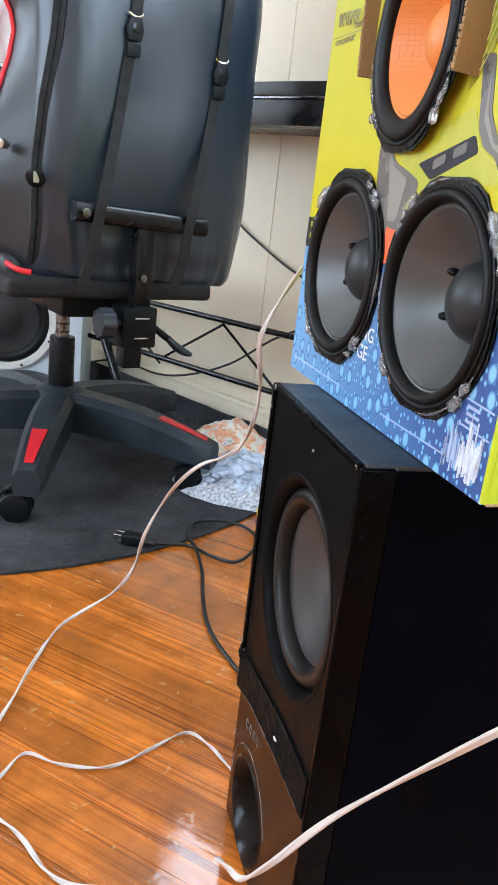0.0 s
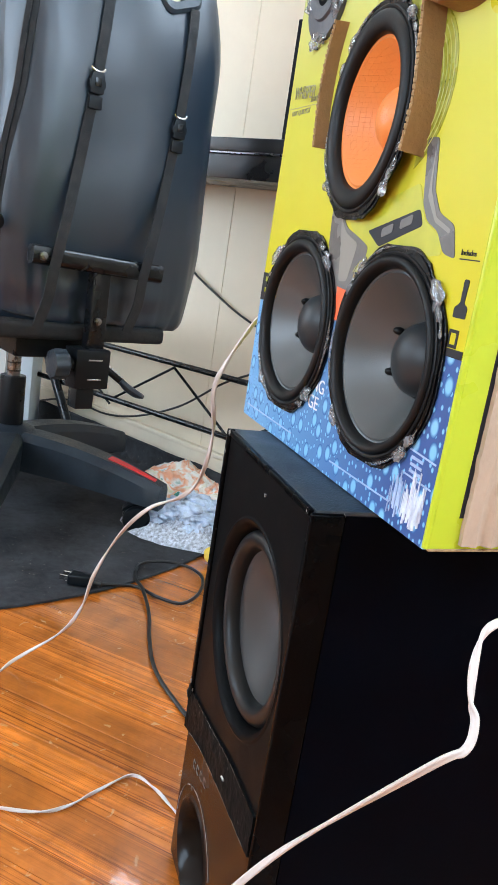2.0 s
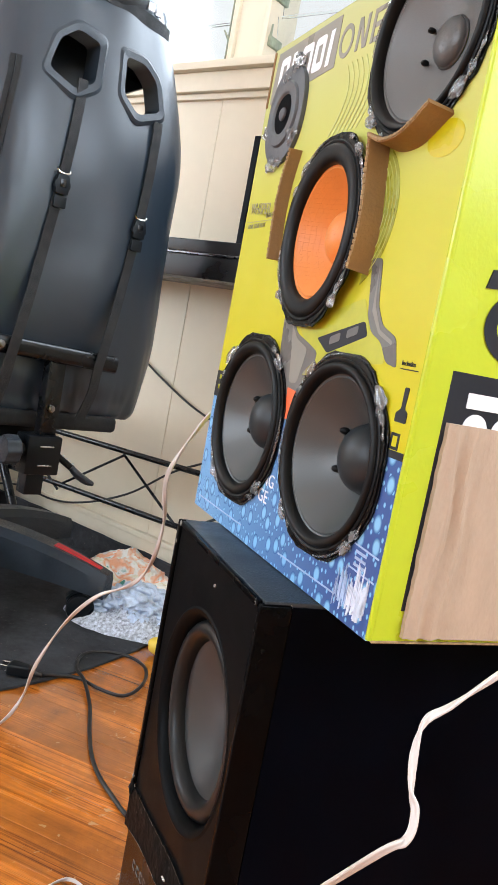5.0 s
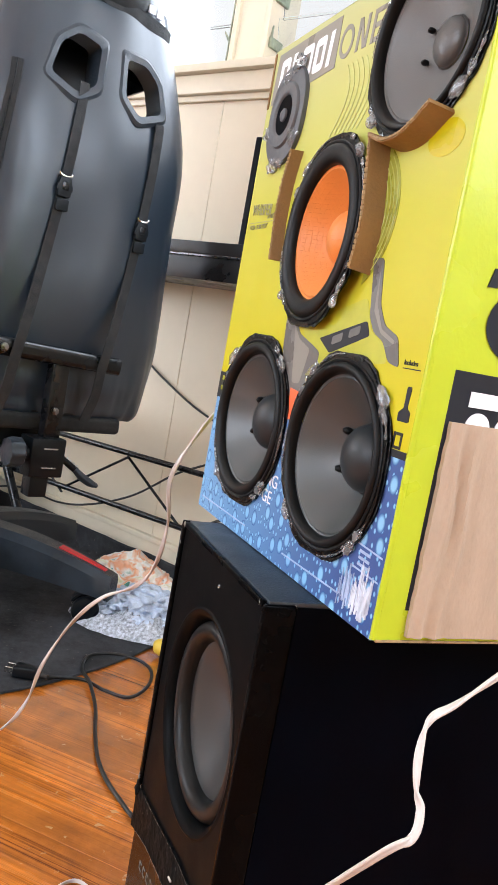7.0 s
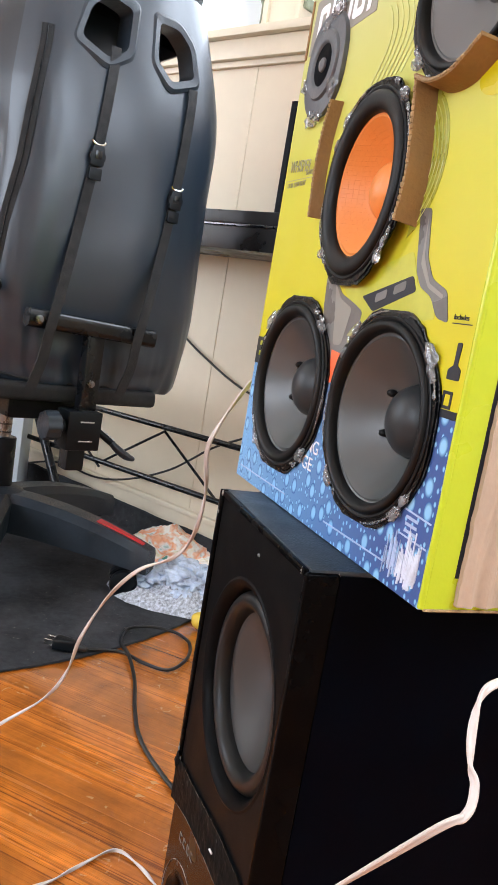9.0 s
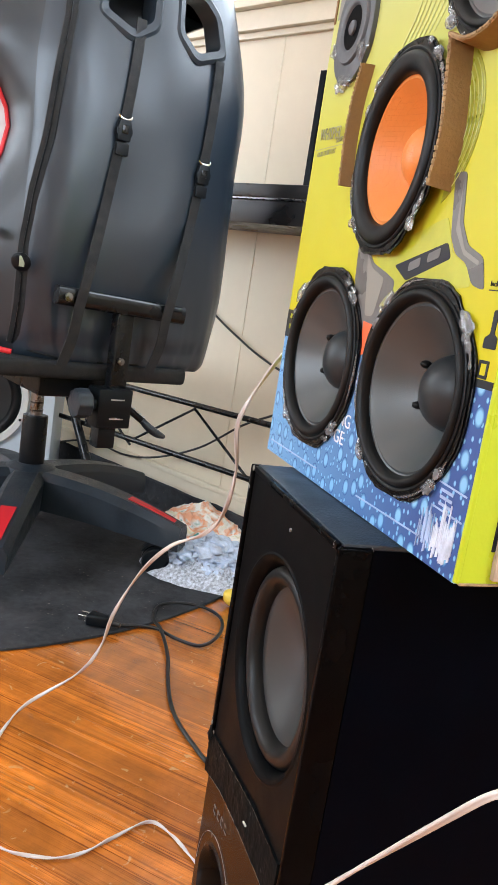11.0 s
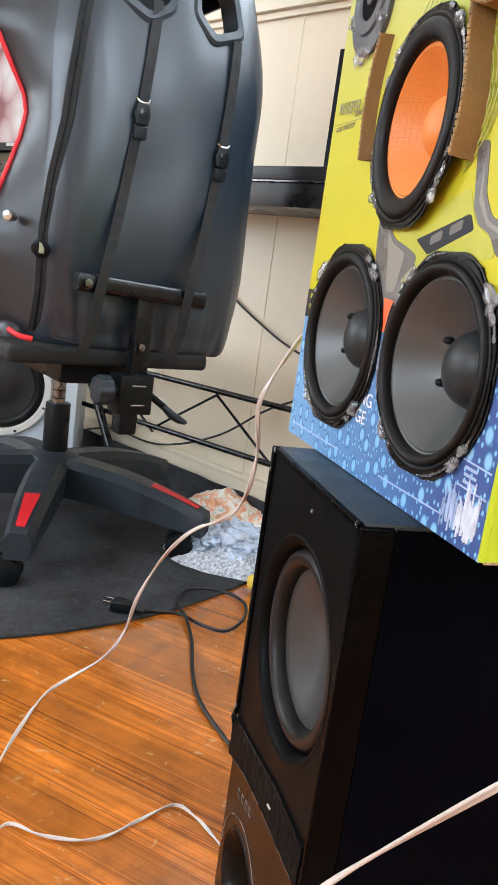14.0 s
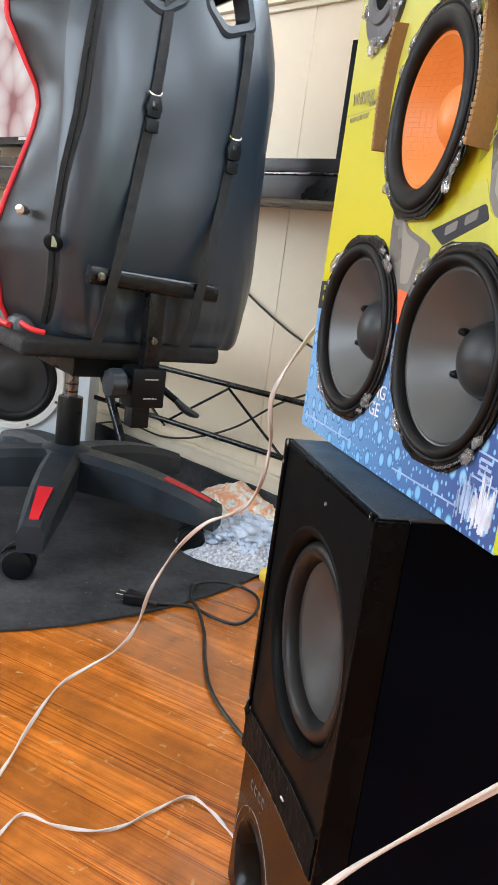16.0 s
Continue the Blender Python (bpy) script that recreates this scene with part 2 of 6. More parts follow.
def box_print():
    """The printed front of the carton: yellow above, a sheen coloured in as paler towards the top, a blue panel with
    drops below.
    """
    m = mat("printed_carton_front", (1, 1, 1), 0.38, vary=0.04, scale=10, bump=0.04, bump_scale=300, spec=0.18)
    n, link, b = nodes_of(m)
    co = n.new("ShaderNodeTexCoord")
    sep = n.new("ShaderNodeSeparateXYZ")
    link(co.outputs["Object"], sep.inputs[0])
    grad = n.new("ShaderNodeValToRGB")
    e = grad.color_ramp.elements
    e[0].position, e[0].color = 0.13 / 0.46, (0.53, 0.475, 0.005, 1)
    e[1].position, e[1].color = 0.99, (0.48, 0.50, 0.23, 1)
    mid = grad.color_ramp.elements.new(0.62)
    mid.color = (0.50, 0.49, 0.04, 1)
    zs = n.new("ShaderNodeMath")
    zs.operation = "DIVIDE"
    zs.inputs[1].default_value = 0.46
    link(sep.outputs["Z"], zs.inputs[0]), link(zs.outputs[0], grad.inputs[0])
    # blue panel, lighter towards its left
    blue = n.new("ShaderNodeValToRGB")
    e = blue.color_ramp.elements
    e[0].color, e[1].color = (0.17, 0.38, 0.66, 1), (0.050, 0.095, 0.27, 1)
    xs = n.new("ShaderNodeMath")
    xs.operation = "DIVIDE"
    xs.inputs[1].default_value = 0.3
    link(sep.outputs["X"], xs.inputs[0]), link(xs.outputs[0], blue.inputs[0])
    zq = n.new("ShaderNodeMath")
    zq.operation = "MULTIPLY"
    zq.inputs[1].default_value = 0.72
    link(sep.outputs["Z"], zq.inputs[0])
    flat = n.new("ShaderNodeCombineXYZ")
    link(sep.outputs["X"], flat.inputs[0]), link(zq.outputs[0], flat.inputs[1])
    cur = blue.outputs[0]
    for scale, size, seed in ((150, 0.24, 3.7), (58, 0.29, 0.0)):
        off = n.new("ShaderNodeVectorMath")
        off.inputs[1].default_value = (seed, seed, 0)
        link(flat.outputs[0], off.inputs[0])
        v = n.new("ShaderNodeTexVoronoi")
        v.voronoi_dimensions = "2D"
        v.inputs["Scale"].default_value, v.inputs["Randomness"].default_value = scale, 0.75
        link(off.outputs[0], v.inputs["Vector"])
        rim = n.new("ShaderNodeValToRGB")
        r = rim.color_ramp
        r.elements[0].position, r.elements[0].color = size * 0.55, (0.24, 0.50, 0.74, 1)
        r.elements[1].position, r.elements[1].color = size * 0.95, (0.03, 0.10, 0.30, 1)
        mask = n.new("ShaderNodeMath")
        mask.operation = "LESS_THAN"
        mask.inputs[1].default_value = size
        link(v.outputs["Distance"], rim.inputs[0]), link(v.outputs["Distance"], mask.inputs[0])
        mx = n.new("ShaderNodeMix")
        mx.data_type = "RGBA"
        link(mask.outputs[0], mx.inputs["Factor"]), link(cur, mx.inputs["A"]), link(rim.outputs[0], mx.inputs["B"])
        cur = mx.outputs["Result"]
    low = n.new("ShaderNodeMath")
    low.operation = "LESS_THAN"
    low.inputs[1].default_value = 0.1195
    link(sep.outputs["Z"], low.inputs[0])
    fin = n.new("ShaderNodeMix")
    fin.data_type = "RGBA"
    link(low.outputs[0], fin.inputs["Factor"]), link(grad.outputs[0], fin.inputs["A"]), link(cur, fin.inputs["B"])
    link(fin.outputs["Result"], b.inputs["Base Color"])
    return m


BOX_FRONT = box_print()


def floor_wood():
    m = mat("worn_varnished_boards", (0.53, 0.166, 0.020), 0.25, vary=0.2, scale=5, stretch=(0.5, 8, 1), bump=0.28, bump_scale=110, coat=1.0, rough_vary=0.06, spec=0.25)
    n, link, b = nodes_of(m)
    b.inputs["Coat Roughness"].default_value = 0.06
    skin = n.new("ShaderNodeTexNoise")
    skin.inputs["Scale"].default_value, skin.inputs["Detail"].default_value = 60, 5
    place = n.new("ShaderNodeNewGeometry")
    link(place.outputs["Position"], skin.inputs["Vector"])
    skin_bump = n.new("ShaderNodeBump")
    skin_bump.inputs["Strength"].default_value, skin_bump.inputs["Distance"].default_value = 0.22, 0.001
    link(skin.outputs[0], skin_bump.inputs["Height"]), link(skin_bump.outputs[0], b.inputs["Coat Normal"])
    old = b.inputs["Base Color"].links[0].from_socket
    info = n.new("ShaderNodeObjectInfo")
    co = n.new("ShaderNodeTexCoord")
    off = n.new("ShaderNodeVectorMath")
    off.operation = "MULTIPLY_ADD"
    off.inputs[1].default_value = (7.0, 3.0, 5.0)
    link(info.outputs["Random"], off.inputs[0]), link(co.outputs["Object"], off.inputs[2])
    mp = n.new("ShaderNodeMapping")
    mp.inputs["Scale"].default_value = (1.8, 230, 1)
    link(off.outputs[0], mp.inputs[0])
    grain = n.new("ShaderNodeTexNoise")
    grain.inputs["Scale"].default_value, grain.inputs["Detail"].default_value, grain.inputs["Distortion"].default_value = 1.0, 5, 0.5
    grain.inputs["Roughness"].default_value = 0.70
    link(mp.outputs[0], grain.inputs["Vector"])
    ramp = n.new("ShaderNodeValToRGB")
    e = ramp.color_ramp.elements
    e[0].position, e[0].color = 0.37, (0.32, 0.21, 0.12, 1)
    e[1].position, e[1].color = 0.53, (1.24, 1.18, 1.08, 1)
    link(grain.outputs[0], ramp.inputs[0])
    tone = n.new("ShaderNodeMapRange")
    tone.inputs[3].default_value, tone.inputs[4].default_value = 0.80, 1.16
    link(info.outputs["Random"], tone.inputs[0])
    a = n.new("ShaderNodeVectorMath")
    a.operation = "MULTIPLY"
    # the grain is bold on some stretches and faint on others
    bold = n.new("ShaderNodeTexNoise")
    bold.inputs["Scale"].default_value, bold.inputs["Detail"].default_value = 1.0, 3
    bold_map = n.new("ShaderNodeMapping")
    bold_map.inputs["Scale"].default_value = (1.3, 20, 1)
    bold_range = n.new("ShaderNodeMapRange")
    bold_range.inputs[1].default_value, bold_range.inputs[2].default_value, bold_range.inputs[3].default_value = 0.42, 0.57, 0.10
    bold_mix = n.new("ShaderNodeMix")
    bold_mix.data_type = "RGBA"
    bold_mix.inputs["A"].default_value = (0.86, 0.82, 0.78, 1)
    link(off.outputs[0], bold_map.inputs[0]), link(bold_map.outputs[0], bold.inputs["Vector"])
    link(bold.outputs[0], bold_range.inputs[0]), link(bold_range.outputs[0], bold_mix.inputs["Factor"])
    link(ramp.outputs[0], bold_mix.inputs["B"])
    link(old, a.inputs[0]), link(bold_mix.outputs["Result"], a.inputs[1])
    c = n.new("ShaderNodeVectorMath")
    c.operation = "SCALE"
    link(a.outputs[0], c.inputs[0]), link(tone.outputs[0], c.inputs["Scale"])
    # pale scuffs and scratches through the varnish
    sc = n.new("ShaderNodeTexNoise")
    sc.inputs["Scale"].default_value, sc.inputs["Detail"].default_value, sc.inputs["Distortion"].default_value = 34, 5, 1.5
    geo = n.new("ShaderNodeNewGeometry")
    link(geo.outputs["Position"], sc.inputs["Vector"])
    cut = n.new("ShaderNodeMapRange")
    cut.inputs[1].default_value, cut.inputs[2].default_value = 0.655, 0.70
    link(sc.outputs[0], cut.inputs[0])
    # darker worn blotches across the boards
    bl = n.new("ShaderNodeTexNoise")
    bl.inputs["Scale"].default_value, bl.inputs["Detail"].default_value, bl.inputs["Distortion"].default_value = 13, 10, 0.5
    bl.inputs["Roughness"].default_value = 0.68
    link(geo.outputs["Position"], bl.inputs["Vector"])
    blm = n.new("ShaderNodeMapRange")
    blm.inputs[1].default_value, blm.inputs[2].default_value, blm.inputs[3].default_value, blm.inputs[4].default_value = 0.34, 0.66, 0.64, 1.12
    link(bl.outputs[0], blm.inputs[0])
    worn = n.new("ShaderNodeVectorMath")
    worn.operation = "SCALE"
    link(c.outputs[0], worn.inputs[0]), link(blm.outputs[0], worn.inputs["Scale"])
    c = worn
    # hairline scratches in two directions
    for turn, seed in ((35, 0.0), (-60, 7.0)):
        sm = n.new("ShaderNodeMapping")
        sm.inputs["Rotation"].default_value = (0, 0, radians(turn))
        sm.inputs["Location"].default_value = (seed, seed, 0)
        sm.inputs["Scale"].default_value = (14, 420, 1)
        link(geo.outputs["Position"], sm.inputs[0])
        st = n.new("ShaderNodeTexNoise")
        st.inputs["Scale"].default_value, st.inputs["Detail"].default_value = 1.0, 2
        link(sm.outputs[0], st.inputs["Vector"])
        sr = n.new("ShaderNodeMapRange")
        sr.inputs[1].default_value, sr.inputs[2].default_value, sr.inputs[4].default_value = 0.74, 0.80, 0.45
        link(st.outputs[0], sr.inputs[0])
        sx = n.new("ShaderNodeMix")
        sx.data_type = "RGBA"
        sx.inputs["B"].default_value = (0.60, 0.42, 0.24, 1)
        link(sr.outputs[0], sx.inputs["Factor"]), link(c.outputs[0], sx.inputs["A"])
        c = sx.outputs["Result"].node
        c_out = sx.outputs["Result"]
        keep = n.new("ShaderNodeVectorMath")
        keep.inputs[1].default_value = (0, 0, 0)
        link(c_out, keep.inputs[0])
        c = keep
    mx = n.new("ShaderNodeMix")
    mx.data_type = "RGBA"
    mx.inputs["B"].default_value = (0.58, 0.36, 0.16, 1)
    soft = n.new("ShaderNodeMath")
    soft.operation = "MULTIPLY"
    soft.inputs[1].default_value = 0.6
    link(cut.outputs[0], soft.inputs[0]), link(soft.outputs[0], mx.inputs["Factor"])
    link(c.outputs[0], mx.inputs["A"]), link(mx.outputs["Result"], b.inputs["Base Color"])
    return m


FLOOR_WOOD = floor_wood()


def cloth_print():
    m = mat("printed_fleece", (0.8, 0.7, 0.6), 0.9, vary=0.1, scale=20, bump=0.6, bump_scale=700, spec=0.1)
    n, link, b = nodes_of(m)
    co = n.new("ShaderNodeTexCoord")
    v = n.new("ShaderNodeTexNoise")
    v.inputs["Scale"].default_value, v.inputs["Detail"].default_value, v.inputs["Distortion"].default_value = 15, 2, 0.9
    link(co.outputs["Object"], v.inputs["Vector"])
    ramp = n.new("ShaderNodeValToRGB")
    ramp.color_ramp.interpolation = "EASE"
    e = ramp.color_ramp.elements
    e[0].position, e[0].color = 0.335, (0.12, 0.36, 0.30, 1)
    e[1].position, e[1].color = 0.75, (0.80, 0.70, 0.35, 1)
    for p, c in ((0.365, (0.88, 0.86, 0.85, 1)), (0.43, (0.92, 0.46, 0.28, 1)), (0.49, (0.94, 0.66, 0.50, 1)), (0.55, (0.95, 0.90, 0.86, 1))):
        el = ramp.color_ramp.elements.new(p)
        el.color = c
    link(v.outputs[0], ramp.inputs[0]), link(ramp.outputs[0], b.inputs["Base Color"])
    return m


CLOTH = cloth_print()
FLEECE = mat("grey_fleece", (0.56, 0.64, 0.78), 0.95, vary=0.35, scale=45, bump=1.0, bump_scale=420, spec=0.1)
FLEECE_DARK = mat("heather_grey_fleece", (0.50, 0.53, 0.60), 0.95, vary=0.75, scale=150, bump=1.0, bump_scale=500, spec=0.1)


def glass(name, rough=0.05, tint=(0.95, 0.98, 0.97)):
    m = bpy.data.materials.new(name)
    m.use_nodes = True
    b = m.node_tree.nodes["Principled BSDF"]
    b.inputs["Base Color"].default_value = (*tint, 1)
    b.inputs["Transmission Weight"].default_value = 1
    b.inputs["Roughness"].default_value = rough
    return m


GLASS = glass("louvre_glass")


def glow(name, color, strength):
    m = bpy.data.materials.new(name)
    m.use_nodes = True
    b = m.node_tree.nodes["Principled BSDF"]
    b.inputs["Emission Color"].default_value = (*color, 1)
    b.inputs["Emission Strength"].default_value = strength
    b.inputs["Base Color"].default_value = (0.02, 0.02, 0.02, 1)
    return m


DAYLIGHT = glow("bright_overcast_outside", (0.97, 1.0, 1.0), 0.95)


def screen_picture():
    m = glow("lit_screen", (1, 1, 1), 0.75)
    n, link, b = nodes_of(m)
    co = n.new("ShaderNodeTexCoord")
    v = n.new("ShaderNodeTexVoronoi")
    v.inputs["Scale"].default_value = 11
    link(co.outputs["Object"], v.inputs["Vector"])
    ramp = n.new("ShaderNodeValToRGB")
    e = ramp.color_ramp.elements
    e[0].position, e[0].color = 0.0, (0.95, 0.93, 0.90, 1)
    e[1].position, e[1].color = 0.85, (0.30, 0.06, 0.07, 1)
    el = ramp.color_ramp.elements.new(0.6)
    el.color = (0.66, 0.42, 0.42, 1)
    link(v.outputs["Distance"], ramp.inputs[0]), link(ramp.outputs[0], b.inputs["Emission Color"])
    return m


SCREEN = screen_picture()

# ---------------------------------------------------------------- mesh helpers


def part(name, bm, material, parent=None, label="", smooth=True, m=None):
    """Links a bmesh as one mesh object under a thing or a part."""
    bmesh.ops.recalc_face_normals(bm, faces=bm.faces)
    me = bpy.data.meshes.new(name)
    bm.to_mesh(me)
    bm.free()
    for mt in (material if isinstance(material, (list, tuple)) else (material,)):
        me.materials.append(mt)
    if smooth:
        me.shade_smooth()
        me.set_sharp_from_angle(angle=radians(38))
    ob = new(name, me)
    ob.parent = parent
    if m is not None:
        ob.matrix_local = m
    if label:
        tagged(ob, label)
    return ob


def thing(name, m, label, category, group="", kind=""):
    ob = new(name)
    ob.empty_display_size = 0.05
    ob.matrix_world = m
    return tagged(ob, label, category, group, kind)


def bevel(bm, geom_edges, w, seg=2):
    if w > 0:
        bmesh.ops.bevel(bm, geom=geom_edges, offset=w, segments=seg, profile=0.6, affect="EDGES", clamp_overlap=True)


def box(x0, x1, y0, y1, z0, z1, b=0.003, seg=2, bm=None):
    own = bm is None
    bm = bmesh.new() if own else bm
    r = bmesh.ops.create_cube(bm, size=1, matrix=Matrix.Translation(((x0 + x1) / 2, (y0 + y1) / 2, (z0 + z1) / 2)) @ Matrix.Diagonal((x1 - x0, y1 - y0, z1 - z0, 1)))
    es = list({e for v in r["verts"] for e in v.link_edges})
    bevel(bm, es, b, seg)
    return bm


def rod(p0, p1, r0, r1=None, seg=20, bm=None, b=0.0):
    bm = bm or bmesh.new()
    p0, p1 = Vector(p0), Vector(p1)
    r1 = r0 if r1 is None else r1
    q = (p1 - p0).to_track_quat("Z", "Y").to_matrix().to_4x4()
    r = bmesh.ops.create_cone(bm, cap_ends=True, segments=seg, radius1=r0, radius2=r1, depth=(p1 - p0).length, matrix=Matrix.Translation((p0 + p1) / 2) @ q)
    if b:
        es = [e for e in {e for v in r["verts"] for e in v.link_edges} if any(len(f.verts) > 4 for f in e.link_faces)]
        bevel(bm, es, b)
    return bm


def lathe(profile, seg=48, bm=None, m=Matrix()):
    """Turns a profile of (radius, height) about the z axis; a zero radius closes it."""
    bm = bm or bmesh.new()
    rings = []
    for r, h in profile:
        if r < 1e-6:
            rings.append([bm.verts.new(m @ Vector((0, 0, h)))])
        else:
            rings.append([bm.verts.new(m @ Vector((r * math.cos(2 * math.pi * k / seg), r * math.sin(2 * math.pi * k / seg), h))) for k in range(seg)])
    for a, b in zip(rings, rings[1:]):
        for k in range(seg):
            j = (k + 1) % seg
            vs = [a[k % len(a)], a[j % len(a)], b[j % len(b)], b[k % len(b)]]
            vs = list(dict.fromkeys(vs))
            if len(vs) > 2:
                bm.faces.new(vs)
    return bm


def smooth_path(pts, n=8):
    """Catmull-Rom through the points."""
    p = [Vector(q) for q in pts]
    p = [2 * p[0] - p[1], *p, 2 * p[-1] - p[-2]]
    out = []
    for a, b, c, d in zip(p, p[1:], p[2:], p[3:]):
        for k in range(n):
            t = k / n
            out.append(0.5 * (2 * b + (c - a) * t + (2 * a - 5 * b + 4 * c - d) * t * t + (3 * b - a - 3 * c + d) * t ** 3))
    return out + [p[-2]]


def sweep(path, section, bm=None, up=Vector((0, 0, 1)), twist=None, scale=None, closed=False):
    """Sweeps a closed section of (side, up) along a path."""
    bm = bm or bmesh.new()
    rings = []
    n = len(path)
    for i, p in enumerate(path):
        t = (path[(i + 1) % n if closed else min(i + 1, n - 1)] - path[(i - 1) if closed else max(i - 1, 0)]).normalized()
        s = t.cross(up)
        s = s.normalized() if s.length > 1e-4 else Vector((1, 0, 0))
        w = s.cross(t)
        a = twist(i / (n - 1)) if twist else 0
        k = scale(i / (n - 1)) if scale else 1
        ca, sa = math.cos(a), math.sin(a)
        rings.append([bm.verts.new(p + k * ((x * ca - y * sa) * s + (x * sa + y * ca) * w)) for x, y in section])
    m = len(section)
    for a, b in zip(rings, rings[1:] + ([rings[0]] if closed else [])):
        for k in range(m):
            bm.faces.new((a[k], a[(k + 1) % m], b[(k + 1) % m], b[k]))
    if not closed:
        bm.faces.new(rings[0][::-1])
        bm.faces.new(rings[-1])
    return bm


def circle(r, n=10):
    return [(r * math.cos(2 * math.pi * k / n), r * math.sin(2 * math.pi * k / n)) for k in range(n)]


def twin(r=0.0017, n=7):
    """The figure-eight section of a twin flex."""
    left = [(-r + r * math.cos(a), r * math.sin(a)) for a in (math.pi * (0.28 + 1.44 * k / n) for k in range(n + 1))]
    right = [(-x, -y) for x, y in left]
    return left + right


def round_poly(pts, r, n=4):
    """Rounds the corners of a flat polygon."""
    out = []
    p = [Vector(q) for q in pts]
    for i, b in enumerate(p):
        a, c = p[i - 1], p[(i + 1) % len(p)]
        d = min(r, (a - b).length * 0.45, (c - b).length * 0.45)
        s, e = b + (a - b).normalized() * d, b + (c - b).normalized() * d
        for k in range(n + 1):
            t = k / n
            out.append((1 - t) ** 2 * s + 2 * t * (1 - t) * b + t * t * e)
    return out


def plate(pts, y0, y1, b=0.0, bm=None, holes=()):
    """A flat shape given in (x, z), standing from y0 to y1, with holes."""
    own = bmesh.new()
    edges = []
    for loop in (pts, *holes):
        vs = [own.verts.new((q[0], y0, q[1])) for q in loop]
        edges += [own.edges.new((vs[i - 1], vs[i])) for i in range(len(vs))]
    if holes:
        bmesh.ops.triangle_fill(own, edges=edges, use_beauty=True, use_dissolve=False)
    else:
        own.faces.new(vs)
    faces = list(own.faces)
    r = bmesh.ops.extrude_face_region(own, geom=faces)
    vs = [g for g in r["geom"] if isinstance(g, bmesh.types.BMVert)]
    for v in vs:
        v.co.y = y1
    if b and not holes:
        bevel(own, [e for e in own.edges if all(abs(v.co.y - y0) < 1e-6 for v in e.verts)], b)
    if bm is None:
        return own
    me = bpy.data.meshes.new("tmp")
    own.to_mesh(me)
    own.free()
    bm.from_mesh(me)
    bpy.data.meshes.remove(me)
    return bm


def ring_pts(cx, cz, r, n=56, rz=None):
    return [(cx + r * math.cos(2 * math.pi * k / n), cz + (rz or r) * math.sin(2 * math.pi * k / n)) for k in range(n)]


def blob(center, r, seed, bm=None, squash=(1, 1, 1), amp=0.35, sub=3, freq=1.6):
    """A lump with an uneven skin."""
    bm = bm or bmesh.new()
    q = bmesh.ops.create_icosphere(bm, subdivisions=sub, radius=1)
    for v in q["verts"]:
        k = 1 + amp * noise.noise(v.co * freq + Vector((seed, seed * 1.7, -seed)))
        v.co = Vector(center) + Vector((v.co.x * squash[0], v.co.y * squash[1], v.co.z * squash[2])) * r * k
    return bm


def text(name, body, size, m, material, parent, label=""):
    """Flat lettering with the built-in font, as a mesh."""
    cu = bpy.data.curves.new(name, "FONT")
    cu.body, cu.size, cu.extrude = body, size, 0.0002
    tmp = bpy.data.objects.new(name + "_tmp", cu)
    scene.collection.objects.link(tmp)
    me = bpy.data.meshes.new_from_object(tmp.evaluated_get(bpy.context.evaluated_depsgraph_get()))
    bpy.data.objects.remove(tmp)
    me.name = name
    me.materials.append(material)
    ob = new(name, me)
    ob.parent = parent
    ob.matrix_local = m
    if label:
        tagged(ob, label)
    return ob


# ---------------------------------------------------------------- the room
X0, X1, Y0, T = -2.3, 3.0, -4.2, 0.12
H = 2.45
SILL, HEAD = 1.312, 2.12
OPEN = ((-1.05, 0.355), (0.44, 1.75))


def wall_with(name, m, x0, x1, openings, sill, head, label):
    """A wall along x from y 0 to T, with window openings."""
    w = thing(name, m, label, "wall", kind="structure")
    xs = [x0] + [v for o in openings for v in o] + [x1]
    if openings:
        part("lower_wall", box(x0, x1, 0, T, 0, sill, 0), WALL, w, smooth=False)
        part("upper_wall", box(x0, x1, 0, T, head, H, 0), WALL, w, smooth=False)
        for a, b in zip(xs[::2], xs[1::2]):
            if b - a > 0.001:
                part("pier", box(a, b, 0, T, sill, head, 0), WALL, w, smooth=False)
    else:
        part("wall_panel", box(x0, x1, 0, T, 0, H, 0), WALL, w, smooth=False)
    return w


north = wall_with("wall_north", ROOM, X0, X1, OPEN, SILL, HEAD, "cream painted board wall with jalousie windows above")
# upright battens' shallow joints between the wall boards
for k in range(-4, 6):
    x = 0.345 + 0.405 * k
    part("board_joint", box(x - 0.0025, x + 0.0025, -0.002, 0.001, 0.1, SILL - 0.07, 0.0008, 1), TRIM, north)
west = wall_with("wall_west", ROOM @ pose(X0, 0, 0, 0, 0, 90), Y0, 0, ((-2.85, -1.75),), 0.6, 2.5 - 0.3, "cream painted side wall with a window")
south = wall_with("wall_south", ROOM @ pose(0, Y0, 0, 0, 0, 180), -X1, -X0, ((-1.4, 1.0),), 1.0, 2.1, "cream painted rear wall with an opening for the added fill light")
east = wall_with("wall_east", ROOM @ pose(X1, 0, 0, 0, 0, -90), 0, -Y0, ((0.15, 1.85),), 1.17, 2.13, "cream painted side wall with a window")
part("ceiling", box(X0 - T, X1 + T, Y0 - T, T, H, H + 0.1, 0), CEIL, smooth=False, m=ROOM)
tagged(bpy.data.objects["ceiling"], "pale painted board ceiling", "ceiling", kind="structure")

